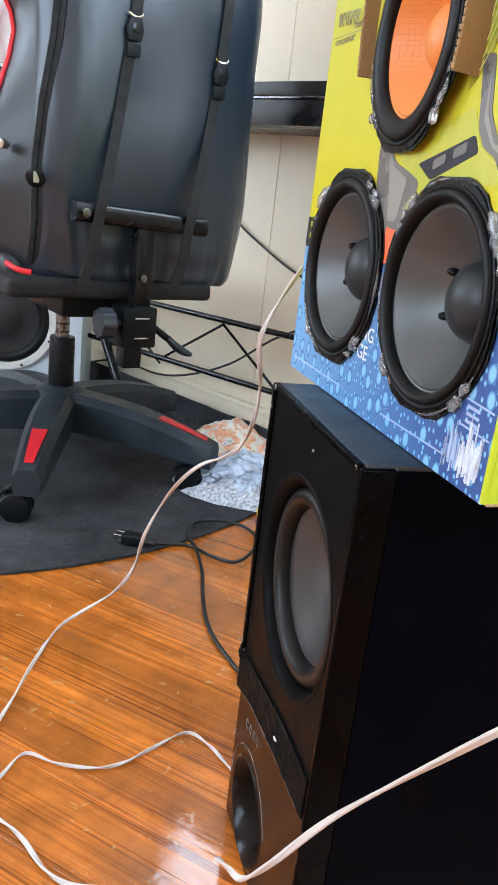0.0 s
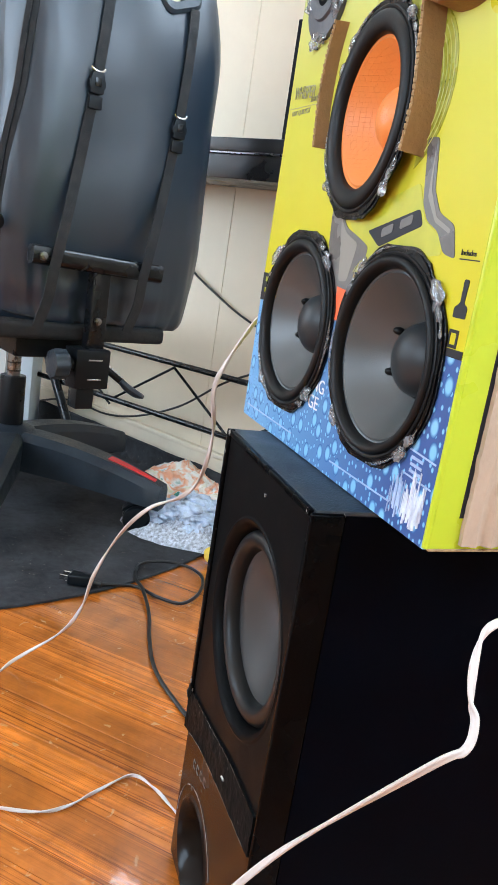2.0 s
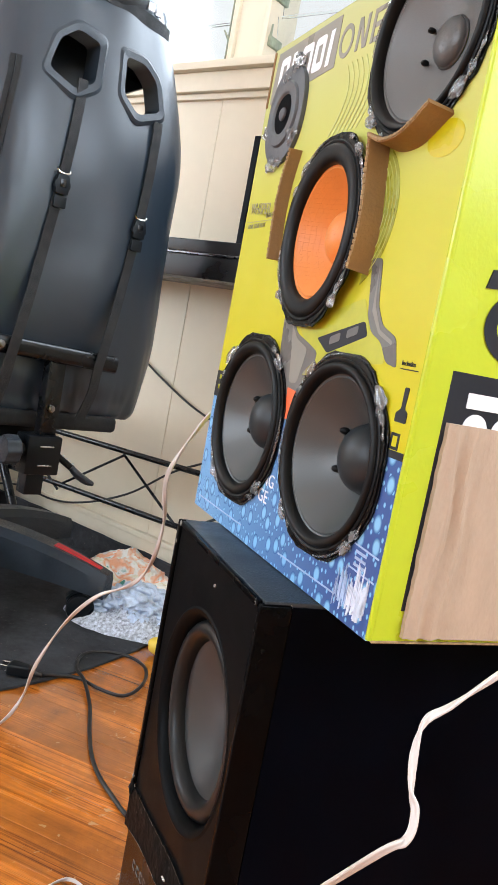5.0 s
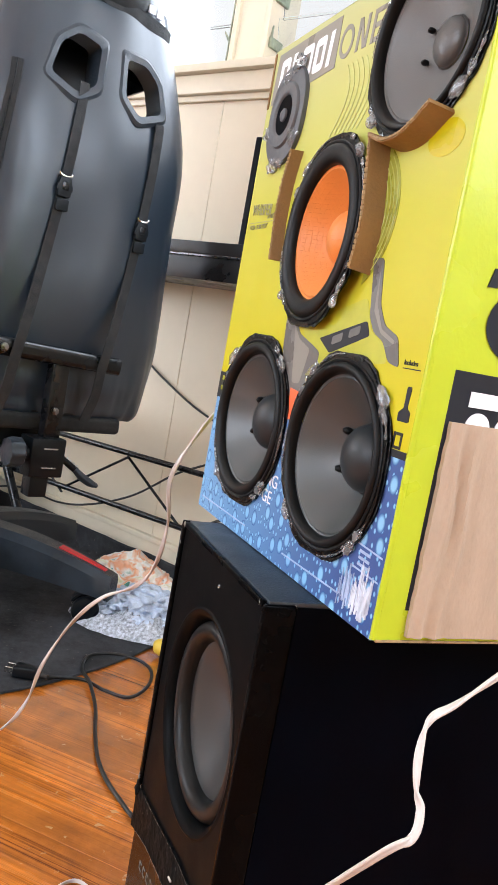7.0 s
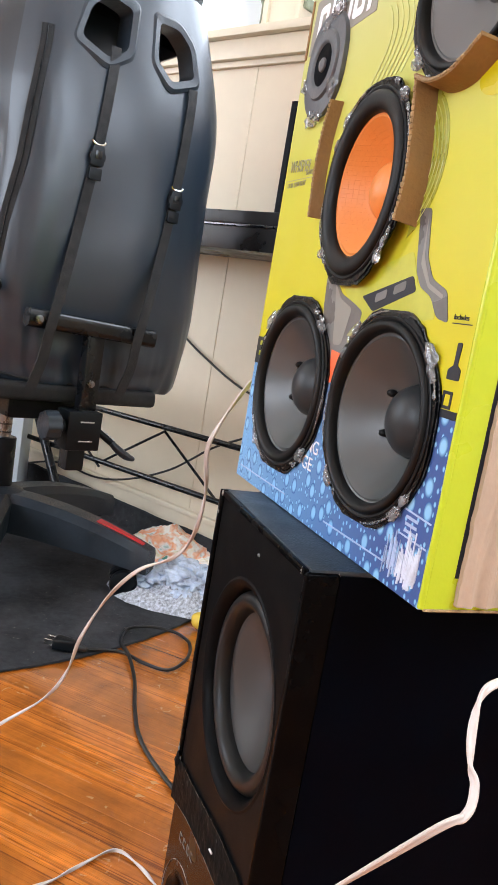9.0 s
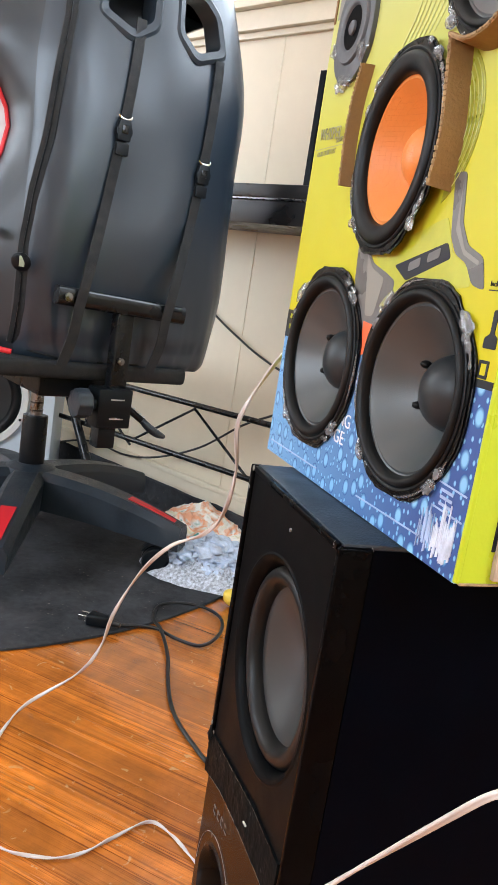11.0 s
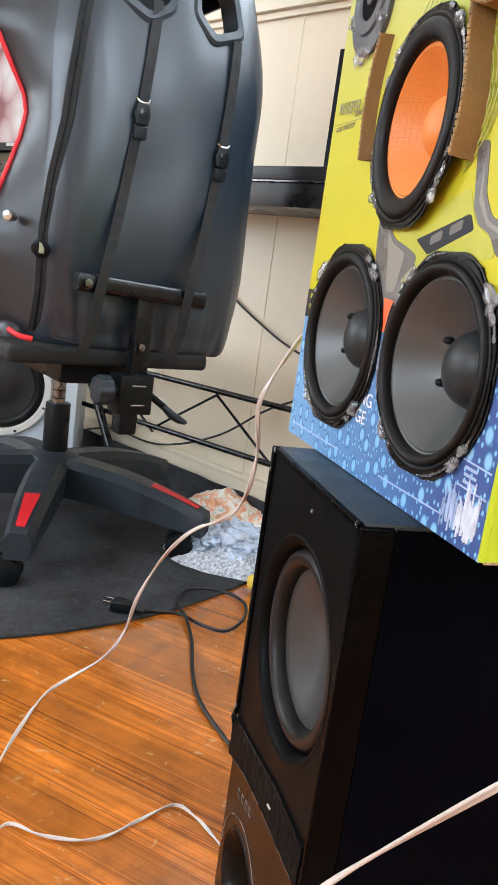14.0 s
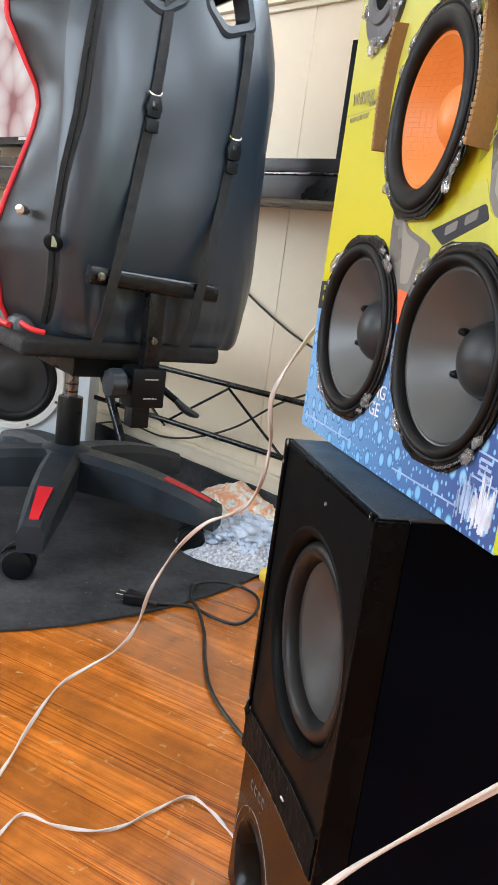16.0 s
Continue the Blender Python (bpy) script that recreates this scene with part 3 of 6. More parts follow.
sill = thing("window_sill", ROOM, "cream painted window sill rail on the wall", "trim", kind="structure")
part("sill_board", box(X0, X1, -0.045, 0.0, SILL - 0.012, SILL + 0.008, 0.004), TRIM, sill)
part("apron", box(X0, X1, -0.026, -0.001, SILL - 0.06, SILL - 0.012, 0.004), TRIM, sill)
part("shadow_moulding", box(X0, X1, -0.012, -0.001, SILL - 0.075, SILL - 0.06, 0.003), TRIM, sill)

base = thing("baseboard", ROOM, "cream baseboard with a brown wooden strip along the floor", "trim", kind="structure")
part("board", box(X0, X1, -0.014, -0.001, 0.026, 0.09, 0.003), TRIM, base)
part("cap_moulding", box(X0, X1, -0.022, -0.001, 0.09, 0.104, 0.004), TRIM, base)
part("shoe_moulding", box(X0, X1, -0.034, -0.001, 0.0, 0.030, 0.008), BASE_WOOD, base)

for idx, (a, b) in enumerate(OPEN):
    w = thing(f"window_{idx + 1}", ROOM, "jalousie window with glass louvres, overexposed daylight outside", "window", kind="structure")
    fr = part("window_frame", box(a, a + 0.016, -0.01, 0.06, SILL, HEAD, 0.003), TRIM, w)
    box_r = part("window_frame", box(b - 0.016, b, -0.01, 0.06, SILL, HEAD, 0.003), TRIM, w)
    part("head_frame", box(a, b, -0.01, 0.06, HEAD - 0.02, HEAD, 0.003), TRIM, w)
    for k in range(7):
        z = SILL + 0.07 + k * 0.105
        bm = box(a + 0.02, b - 0.02, -0.0025, 0.0025, -0.05, 0.055, 0.001, 1)
        bmesh.ops.transform(bm, matrix=Matrix.Translation((0, 0.03, z)) @ Matrix.Rotation(radians(10), 4, "X"), verts=bm.verts)
        pane = part("pane", bm, GLASS, w)
        pane.visible_shadow = False
        for x in (a + 0.018, b - 0.018):
            bm = bmesh.new()
            box(x - 0.006, x + 0.006, 0.0, 0.05, z - 0.02, z + 0.004, 0.002, 1, bm)
            rod((x, 0.004, z - 0.012), (x + (0.016 if x == a + 0.018 else -0.016), -0.012, z + 0.022), 0.0045, 0.002, 8, bm)
            part("louvre_clip", bm, HANDLE_GREEN, w)
    part("operator_rail", box(b - 0.031, b - 0.026, 0.0, 0.012, SILL + 0.01, HEAD - 0.02, 0.001, 1), HANDLE_GREEN, w)

part("backdrop", box(-7, 7, 2.5, 2.6, -1, 6, 0), DAYLIGHT, smooth=False, m=ROOM)
tagged(bpy.data.objects["backdrop"], "bright white overcast daylight outside the windows", "backdrop", kind="structure")

# ---------------------------------------------------------------- desk with its metal frame
desk = thing("desk", ROOM, "black metal-framed desk with crossed bracing rails", "desk")
part("desk_top", box(-1.5, 1.9, -0.22, -0.02, 0.772, 0.822, 0.004), DESK_BLACK, desk)
part("edge_strip", box(-1.5, 1.9, -0.222, -0.21, 0.8225, 0.8275, 0.001, 1), DARK_STEEL, desk, "thin silver edge strip")
part("shelf", box(-1.5, 1.9, -0.22, -0.02, 0.828, 0.856, 0.003), DESK_BLACK, desk)
for z in (0.313, 0.172):
    part("rail", rod((-1.45, -0.12, z - 0.03), (1.85, -0.12, z + 0.05), 0.0075, seg=12), STEEL_BLACK, desk)
for k in range(-3, 5):
    x = 0.333 + 0.47 * k
    zt, zb = 0.313 + 0.0242 * x - 0.005, 0.172 + 0.0242 * x - 0.005
    part("brace", rod((x, -0.12, zt), (x - 0.235, -0.12, zb), 0.0035, seg=8), STEEL_BLACK, desk)
    part("brace", rod((x, -0.12, zt), (x + 0.235, -0.12, zb), 0.0035, seg=8), STEEL_BLACK, desk)
for x in (-1.45, 1.85):
    for y in (-0.20, -0.05):
        part("leg", box(x - 0.012, x + 0.012, y - 0.012, y + 0.012, 0, 0.772, 0.002), STEEL_BLACK, desk)
part("leg", rod((-0.2, -0.14, 0.28), (-0.006, -0.14, 0.0), 0.013, seg=12), STEEL_BLACK, desk)


def television(name, m, w, h, lit, label, gap=0.05):
    tv = thing(name, m, label, "television")
    part("casing", box(0, w, 0, 0.045, gap, h + gap, 0.006), PLASTIC, tv)
    bz = 0.014
    bm = plate([(0.001, gap + 0.001), (w - 0.001, gap + 0.001), (w - 0.001, h + gap - 0.001), (0.001, h + gap - 0.001)], -0.006, 0.001,
               holes=([(bz, gap + 0.024), (w - bz, gap + 0.024), (w - bz, h + gap - bz), (bz, h + gap - bz)],))
    part("bezel", bm, PLASTIC, tv, smooth=False)
    part("screen", box(bz, w - bz, -0.002, 0.001, gap + 0.024, h + gap - bz, 0), SCREEN if lit else LACQUER, tv, "lit screen showing pale pink and white shapes" if lit else "dark switched-off screen", smooth=False)
    for x in (w * 0.2, w * 0.8):
        part("foot", box(x - 0.012, x + 0.012, -0.03, 0.10, 0, gap + 0.004, 0.002), PLASTIC, tv)
    if lit:
        part("badge", box(w * 0.56, w * 0.66, -0.0075, -0.005, 0.058, 0.068, 0.0005, 1), SILVER, tv, "small silver badge bar")
    return tv


television("television", ROOM @ pose(-1.22, -0.17, 0.8565, 0, 0, 0), 0.92, 0.52, True, "black flat television with a lit screen standing on the desk", 0.045)
television("monitor", ROOM @ pose(0.618, -0.17, 0.8565, 0, 0, 1), 0.55, 0.232, False, "small black switched-off screen standing on the desk", 0.004)


def wall_cable(pts, r, name, label):
    bm = sweep(smooth_path(pts), circle(r, 8))
    return tagged(part(name, bm, CABLE, m=ROOM), label, "cable")


wall_cable([(0.12, -0.012, 0.80), (0.16, -0.012, 0.62), (0.238, -0.012, 0.559), (0.33, -0.012, 0.512), (0.447, -0.012, 0.464), (0.56, -0.012, 0.44), (0.7, -0.012, 0.46)], 0.003, "wall_cable", "thin black cable drooping along the cream wall")
wall_cable([(-0.5, -0.04, 0.006), (-0.2, -0.05, 0.1), (0.0, -0.05, 0.105), (0.14, -0.05, 0.135), (0.29, -0.04, 0.2), (0.42, -0.03, 0.29), (0.52, -0.03, 0.34), (0.75, -0.03, 0.45)], 0.003, "low_cable", "thin dark cable looping behind the desk frame")

# ---------------------------------------------------------------- white speaker on the floor by the wall


def floor_speaker(m):
    s = thing("floor_speaker", m, "pale grey speaker cabinet with a large black woofer", "speaker")
    part("cabinet", box(-0.25, 0.190, 0, 0.22, 0, 0.46, 0.006), WHITE_PAINT, s)
    wx, wz = -0.03, 0.222
    t = Matrix.Translation((wx, -0.001, wz)) @ Matrix.Rotation(radians(90), 4, "X")
    part("trim_ring", lathe([(0.127, 0.0), (0.148, 0.0), (0.150, 0.006), (0.147, 0.013), (0.132, 0.013), (0.127, 0.006), (0.127, 0.0)], m=t), WHITE_RING, s, "white trim ring")
    part("surround", lathe([(0.128, 0.003), (0.122, 0.011), (0.112, 0.013), (0.102, 0.008), (0.098, 0.003)], m=t), RUBBER, s)
    part("cone", lathe([(0.1, 0.003), (0.075, -0.0005 + 0.002), (0.05, 0.0015), (0.045, 0.003), (0.03, 0.005), (0.0, 0.006)], m=t), DARK_CONE, s)
    for k in range(8):
        a = 2 * math.pi * (k + 0.5) / 8
        part("screw", rod((wx + 0.140 * math.cos(a), -0.013, wz + 0.140 * math.sin(a)), (wx + 0.140 * math.cos(a), -0.0165, wz + 0.140 * math.sin(a)), 0.004, seg=8), CHROME, s)
    return s


floor_speaker(pose(-0.70, 2.20, 0, 0, 0, 5))

# ---------------------------------------------------------------- subwoofer


def subwoofer(m):
    """x along its front, y into it."""
    W, D, HT = 0.2176, 0.36, 0.478
    s = thing("subwoofer", m, "black floor-standing subwoofer with a round woofer and a lower port", "subwoofer")
    wc, wr, pc, pr = (0.1180, 0.3375), 0.0915, (0.069, 0.062), 0.05
    FD = 0.0186  # depth of the front frame
    hull = [(0.004, 0.006), (W - 0.0012, 0.006), (W - 0.0012, HT - 0.002), (0.004, HT - 0.002)]
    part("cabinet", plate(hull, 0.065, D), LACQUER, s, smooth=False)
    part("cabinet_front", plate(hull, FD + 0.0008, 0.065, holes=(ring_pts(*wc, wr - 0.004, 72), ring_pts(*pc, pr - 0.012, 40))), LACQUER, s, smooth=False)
    part("top_panel", box(0.003, W - 0.002, -0.0030, D, HT - 0.0025, HT + 0.0015, 0.001), SUB_TOP, s, "dusty top with a slate-blue reflection in its colour")
    # rounded corner mouldings of the front frame
    part("edge_trim", box(W - 0.0052, W + 0.0006, -0.0072, FD, 0.006, HT - 0.0005, 0.0024, 4), EDGE_GLOSS, s, "glossy black corner moulding")
    part("edge_trim", box(-0.0012, 0.006, 0.002, FD, 0.006, HT - 0.0005, 0.002), BROWN_GLOSS, s)
    part("baffle", plate([(0.006, 0.006), (W - 0.0055, 0.006), (W - 0.0055, HT - 0.004), (0.006, HT - 0.004)], 0.004, FD,
                         holes=(ring_pts(*wc, wr - 0.004, 72), ring_pts(*pc, pr, 40))), SUB_FRONT, s)
    bm = plate([(0.007, 0.198), (W - 0.0062, 0.198), (W - 0.0062, HT - 0.0045), (0.007, HT - 0.0045)], -0.006, 0.0035, holes=(ring_pts(*wc, wr, 72),))
    part("upper_panel", bm, SUB_FRONT, s)
    bm = plate([(0.002, 0.006), (W - 0.0060, 0.006), (W - 0.0060, 0.197), (0.002, 0.197)], -0.004, 0.0035, holes=(ring_pts(*pc, pr + 0.002, 40),))
    part("lower_panel", bm, BROWN_GLOSS, s, "glossy brown-black lower panel")

    # tape laid crookedly over the joint of the two panels
    def tape_low(x):
        return float(np.interp(x, (0, 0.03, 0.06, 0.12, 0.21), (0.158, 0.168, 0.1755, 0.183, 0.1895)))

    def tape_high(x):
        return float(np.interp(x, (0, 0.02, 0.06, 0.145, 0.21), (0.202, 0.207, 0.212, 0.2245, 0.2265)))

    bm = bmesh.new()
    nx, nz, rows = 60, 12, []
    for i in range(nx + 1):
        x = -0.0012 + (W - 0.0045) * i / nx
        a, b = tape_low(x) + 0.0008 * noise.noise(Vector((x * 120, 1, 0))), tape_high(x) + 0.0011 * noise.noise(Vector((x * 150, 5, 0)))
        row = []
        for k in range(nz + 1):
            z = a + (b - a) * k / nz
            y = -0.0082 + 0.0009 * noise.noise(Vector((x * 60, z * 140, 2))) + 0.0005 * noise.noise(Vector((x * 200, z * 260, 7)))
            row.append(bm.verts.new((x, y, z)))
        rows.append(row)
    for p, q in zip(rows, rows[1:]):
        for k in range(nz):
            bm.faces.new((p[k], q[k], q[k + 1], p[k + 1]))
    rim = rows[0] + [r[-1] for r in rows[1:]] + rows[-1][-2::-1] + [r[0] for r in rows[-2:0:-1]]
    low = [bm.verts.new((v.co.x, -0.0038, v.co.z)) for v in rim]
    for k in range(len(rim)):
        bm.faces.new((rim[k - 1], rim[k], low[k], low[k - 1]))
    tape = part("tape_strip", bm, TAPE, s, "wrinkled black tape strip")
    path = [Vector((x, -0.0086, tape_low(x) + 0.0003 + 0.0008 * noise.noise(Vector((x * 120, 1, 0))))) for x in np.linspace(0.02, 0.200, 60)]
    part("frayed_edge", sweep(path, circle(0.00028, 5), scale=lambda u: 0.25 + abs(noise.noise(Vector((u * 22, 3, 0)))) * 2), SCUFF, tape, "pale frayed edge")
    path = [Vector((x, -0.0086, tape_high(x) - 0.0003 + 0.0011 * noise.noise(Vector((x * 150, 5, 0))))) for x in np.linspace(0.03, 0.19, 60)]
    part("frayed_edge", sweep(path, circle(0.0002, 5), scale=lambda u: 0.1 + abs(noise.noise(Vector((u * 35, 9, 0)))) * 2), SCUFF, tape)
    part("tape_tuft", blob((0.004, -0.0085, 0.203), 0.0062, 12, squash=(0.9, 0.4, 1.4), amp=0.7), TAPE, s)
    part("lamp", rod((0.132, -0.0092, 0.2010), (0.1385, -0.0092, 0.2018), 0.0009, seg=8), WHITE_RING, s, "small white indicator")
    # plain strokes where the maker's badge sits
    for k in range(4):
        x, z = 0.036 + k * 0.0125, 0.138 + k * 0.0027
        bm = box(x, x + 0.0072, -0.0046, -0.0039, z, z + 0.0011, 0.0002, 1)
        box(x, x + 0.0011, -0.0046, -0.0039, z + 0.0012, z + 0.0068, 0.0002, 1, bm)
        box(x, x + 0.0072, -0.0046, -0.0039, z + 0.0069, z + 0.0080, 0.0002, 1, bm)
        part("badge_bar", bm, BADGE, s)
    # the woofer: a flared rim, a deep gap, a fat rubber roll and a shallow cone
    t = Matrix.Translation((wc[0], -0.006, wc[1])) @ Matrix.Rotation(radians(90), 4, "X")
    part("recess_ring", lathe([(wr + 0.0015, 0.0), (wr - 0.0005, 0.0008), (wr - 0.003, 0.0), (wr - 0.006, -0.0025), (wr - 0.0085, -0.007), (wr - 0.010, -0.013), (wr - 0.0105, -0.022)], m=t, seg=72), SUB_FRONT, s, "flared black recess")
    so, si = 0.0820, 0.0640
    part("gasket", lathe([(wr - 0.0105, -0.019), (so - 0.001, -0.0185), (so - 0.002, -0.016)], m=t, seg=72), SUB_RUBBER, s)
    part("surround", lathe([(so - (so - si) * (1 - math.cos(math.pi * k / 14)) / 2, -0.0165 + 0.0125 * math.sin(math.pi * k / 14) ** 0.85 - 0.002 * k / 14) for k in range(15)], m=t, seg=72), SUB_RUBBER, s, "fat black rubber roll")
    cone = [(si + 0.0005, -0.0175), (si - 0.002, -0.0178)] + [((si - 0.002) * (1 - u) + 0.0003, -0.0178 - 0.0190 * math.sin(u * math.pi / 2) ** 1.1) for u in (k / 14 for k in range(1, 14))] + [(0, -0.0370)]
    part("cone", lathe(cone, m=t, seg=72), SUB_CONE, s, "charcoal woofer cone")
    part("edge_bead", box(-0.001, 0.0062, -0.0088, 0.002, 0.206, HT + 0.001, 0.0022, 3), EDGE_GLOSS, s, "thin scuffed black edge strip")
    part("edge_bead", box(0.0062, W - 0.0054, -0.0075, -0.0032, HT - 0.0044, HT + 0.0008, 0.0012), EDGE_GLOSS, s)
    for x, y, z, r in ((0.008, -0.0085, HT - 0.001, 0.0018), (0.004, -0.0088, HT - 0.02, 0.0013), (W - 0.010, -0.0068, HT - 0.002, 0.0018), (W - 0.0022, FD - 0.0006, HT - 0.0022, 0.0014), (0.0035, -0.0092, 0.214, 0.0016), (0.010, -0.0082, 0.207, 0.0011)):
        part("worn_spot", blob((x, y, z), r, x * 900 + z * 70, squash=(1.2, 0.5, 1.5), amp=0.7, sub=2), SCUFF, s)
    t = Matrix.Translation((pc[0], -0.004, pc[1])) @ Matrix.Rotation(radians(90), 4, "X")
    part("port", lathe([(pr + 0.004, 0.0), (pr + 0.001, 0.0015), (pr - 0.004, -0.003), (pr - 0.012, -0.02), (pr - 0.0135, -0.045), (pr - 0.014, -0.066), (0, -0.066)], m=t, seg=48), BROWN_GLOSS, s, "flared bass port")
    # fine silver line drawn as an arc above the port; no trim sits there
    arc = [Vector((pc[0] + (pr + 0.013) * math.cos(a), -0.0046, pc[1] + (pr + 0.013) * math.sin(a))) for a in (radians(20 + 160 * k / 24) for k in range(25))]
    part("thin_arc", sweep(arc, circle(0.00028, 6)), SILVER, s)
    part("grille_peg", rod((0.121, -0.0072, 0.456), (0.121, -0.0055, 0.456), 0.0016, seg=10), SILVER, s)
    for x in (0.03, W - 0.03):
        for y in (0.05, D - 0.05):
            part("foot", rod((x, y, 0.0), (x, y, 0.0065), 0.014, seg=14), RUBBER, s)
    return s


subwoofer(pose(0.016, 0.688, 0, 0, 0, -74.81) @ pose(0, 0.0084, 0))

# ---------------------------------------------------------------- the carton and its drivers
CARTON = pose(0.032, 0.761, 0.4805, 0, 0, -72.19)
DRIVERS = {"left": (0.0925, 0.1065), "right": (0.2535, 0.105), "orange": (0.1755, 0.2720), "top": (0.276, 0.3995)}
TWEETER = (0.058, 0.386)
BW, BH, BD = 0.350, 0.458, 0.33


def carton():
    c = thing("carton", CARTON, "yellow and blue printed fan carton cut open to hold loudspeakers", "cardboard box")
    holes = [ring_pts(*DRIVERS[k], 0.061) for k in DRIVERS] + [ring_pts(*TWEETER, 0.030, 32)]
    # the front bows out a little towards its right-hand edge
    outline = round_poly([(0, 0), (BW - 0.0012, 0), (BW - 0.0012, BH - 0.001), (0, BH)], 0.001, 2)
    bm = plate(outline, 0.0, 0.004, holes=holes)
    part("front_panel", bm, BOX_FRONT, c, smooth=False)
    bm = bmesh.new()
    box(BW - 0.004, BW + 0.0002, 0.0024, BD, 0.0, BH, 0.0004, 1, bm)
    part("side_panel", bm, LIME_SIDE, c, "bright lime side panel")
    part("side_panel", box(-0.0005, 0.0035, 0.0045, BD, 0.0, BH, 0.001, 1), LIME_SIDE, c)
    part("back_panel", box(0.0035, BW - 0.004, BD - 0.004, BD, 0.0, BH, 0.001, 1), CARD, c)
    part("bottom_panel", box(0.0035, BW - 0.0045, 0.0045, BD - 0.004, 0.0, 0.004, 0.001, 1), CARD, c)
    part("top_flap", box(0.004, BW - 0.005, 0.005, BD - 0.005, BH - 0.006, BH - 0.002, 0.001, 1), LIME_SIDE, c)
    # the raw edge of the bottom flap
    part("flap_edge", box(BW - 0.001, BW + 0.0014, 0.002, BD, -0.0003, 0.0014, 0.0005, 1), CARD_EDGE, c, "frayed pale cardboard edge")
    part("flap_edge", box(0.0005, 0.004, -0.0012, 0.0, BH - 0.055, BH - 0.002, 0.0005, 1), CARD, c)
    # the crease strip where front and side meet
    bm = sweep([Vector((BW - 0.0021, 0.0019, z)) for z in np.linspace(0.001, BH - 0.001, 40)], circle(0.0024, 12))
    for v in bm.verts:
        v.co.x += 0.0005 * noise.noise(Vector((0, 0, v.co.z * 30)))
        v.co.y += 0.0004 * noise.noise(Vector((4, 0, v.co.z * 24)))
    part("crease", bm, LIME_SIDE, c, "rounded lime crease")
    # a board glued over the lower half of the side
    ny, nz = 90, 40
    bm = bmesh.new()
    sheet = []
    for i in range(ny + 1):
        row = []
        for k in range(nz + 1):
            z = 0.0045 + 0.1445 * k / nz
            y = 0.0235 + (BD - 0.0335) * (i / ny) ** 1.6 + 0.0012 * noise.noise(Vector((z * 90, 3, 0))) * (1 - i / ny)
            x = BW + 0.0042 + 0.0006 * noise.noise(Vector((0, y * 30, z * 12)))
            for y0, d in ((0.0325, 0.0020), (0.040, -0.0018), (0.047, 0.0022), (0.056, -0.0015), (0.10, 0.0012)):
                x += d * math.exp(-((y - y0 - 0.0025 * math.sin(z * 55 + y0 * 90)) / 0.0028) ** 2)
            row.append(bm.verts.new((x, y, z)))
        sheet.append(row)
    for a, b in zip(sheet, sheet[1:]):
        for k in range(nz):
            bm.faces.new((a[k], b[k], b[k + 1], a[k + 1]))
    rim = sheet[0] + [r[-1] for r in sheet[1:]] + sheet[-1][-2::-1] + [r[0] for r in sheet[-2:0:-1]]
    low = [bm.verts.new((BW + 0.0004, v.co.y, v.co.z)) for v in rim]
    for k in range(len(rim)):
        bm.faces.new((rim[k - 1], rim[k], low[k], low[k - 1]))
    part("side_board", bm, CARD_PALE, c, "creased pale brown cardboard glued on the side")
    part("side_print", box(BW - 0.001, BW + 0.0003, 0.0205, BD - 0.02, 0.022, 0.182, 0.0001, 1), PRINT_DARK, c, "black printed panel")

    def side_shape(name, pts, material):
        # (y, z) on the lime side
        bm = bmesh.new()
        vs = [bm.verts.new((BW + 0.0011, y, z)) for y, z in pts]
        f = bm.faces.new(vs)
        r = bmesh.ops.extrude_face_region(bm, geom=[f])
        for v in r["geom"]:
            if isinstance(v, bmesh.types.BMVert):
                v.co.x = BW - 0.0015
        part(name, bm, material, c, smooth=False)

    # plain shapes where the maker's lettering runs up the side
    side_shape("print_bar", [(0.036, 0.170), (0.3, 0.170), (0.3, 0.160), (0.036, 0.160)], PRINT_WHITE)
    for k in range(4):
        y = 0.046 + 0.024 * k
        side_shape("print_bar", [(y + 0.010 * math.cos(a), 0.147 + 0.010 * math.sin(a)) for a in (2 * math.pi * q / 20 for q in range(20))], PRINT_WHITE)
    outer = [(0.066 + 0.030 * math.cos(a), 0.215 + 0.024 * math.sin(a)) for a in (2 * math.pi * q / 40 for q in range(40))]
    bm = bmesh.new()
    inner = [(0.066 + 0.020 * math.cos(a), 0.215 + 0.014 * math.sin(a)) for a in (2 * math.pi * q / 40 for q in range(40))]
    vo = [bm.verts.new((BW + 0.0009, *p)) for p in outer]
    vi = [bm.verts.new((BW + 0.0009, *p)) for p in inner]
    for q in range(40):
        bm.faces.new((vo[q - 1], vo[q], vi[q], vi[q - 1]))
    part("print_ring", bm, PRINT_DARK, c, smooth=False)
    for z in (0.236, 0.285):
        side_shape("print_bar", [(0.031, z), (0.092, z + 0.006), (0.092, z + 0.020), (0.034, z + 0.012)], PRINT_DARK)

    def shape(name, pts, material, lift=0.0004, holes=(), r=0.0):
        pts = round_poly(pts, r) if r else pts
        return part(name, plate(pts, -lift, 0.0005, holes=holes), material, c, smooth=False)

    shape("logo_panel", [(0.008, 0.405), (0.012, 0.452), (0.136, 0.453), (0.136, 0.411)], PRINT_GREY)
    # the maker's mark as plain rounded strokes
    for a, b in ((0.020, 0.040), (0.066, 0.088), (0.092, 0.112)):
        shape("logo_bar", [(a, 0.4150), (b, 0.4155), (b + 0.002, 0.4445), (a + 0.002, 0.444)], PRINT_WHITE, 0.0007, r=0.005,
              holes=([(a + 0.007, 0.422), (b - 0.005, 0.4225), (b - 0.004, 0.4375), (a + 0.008, 0.437)],))
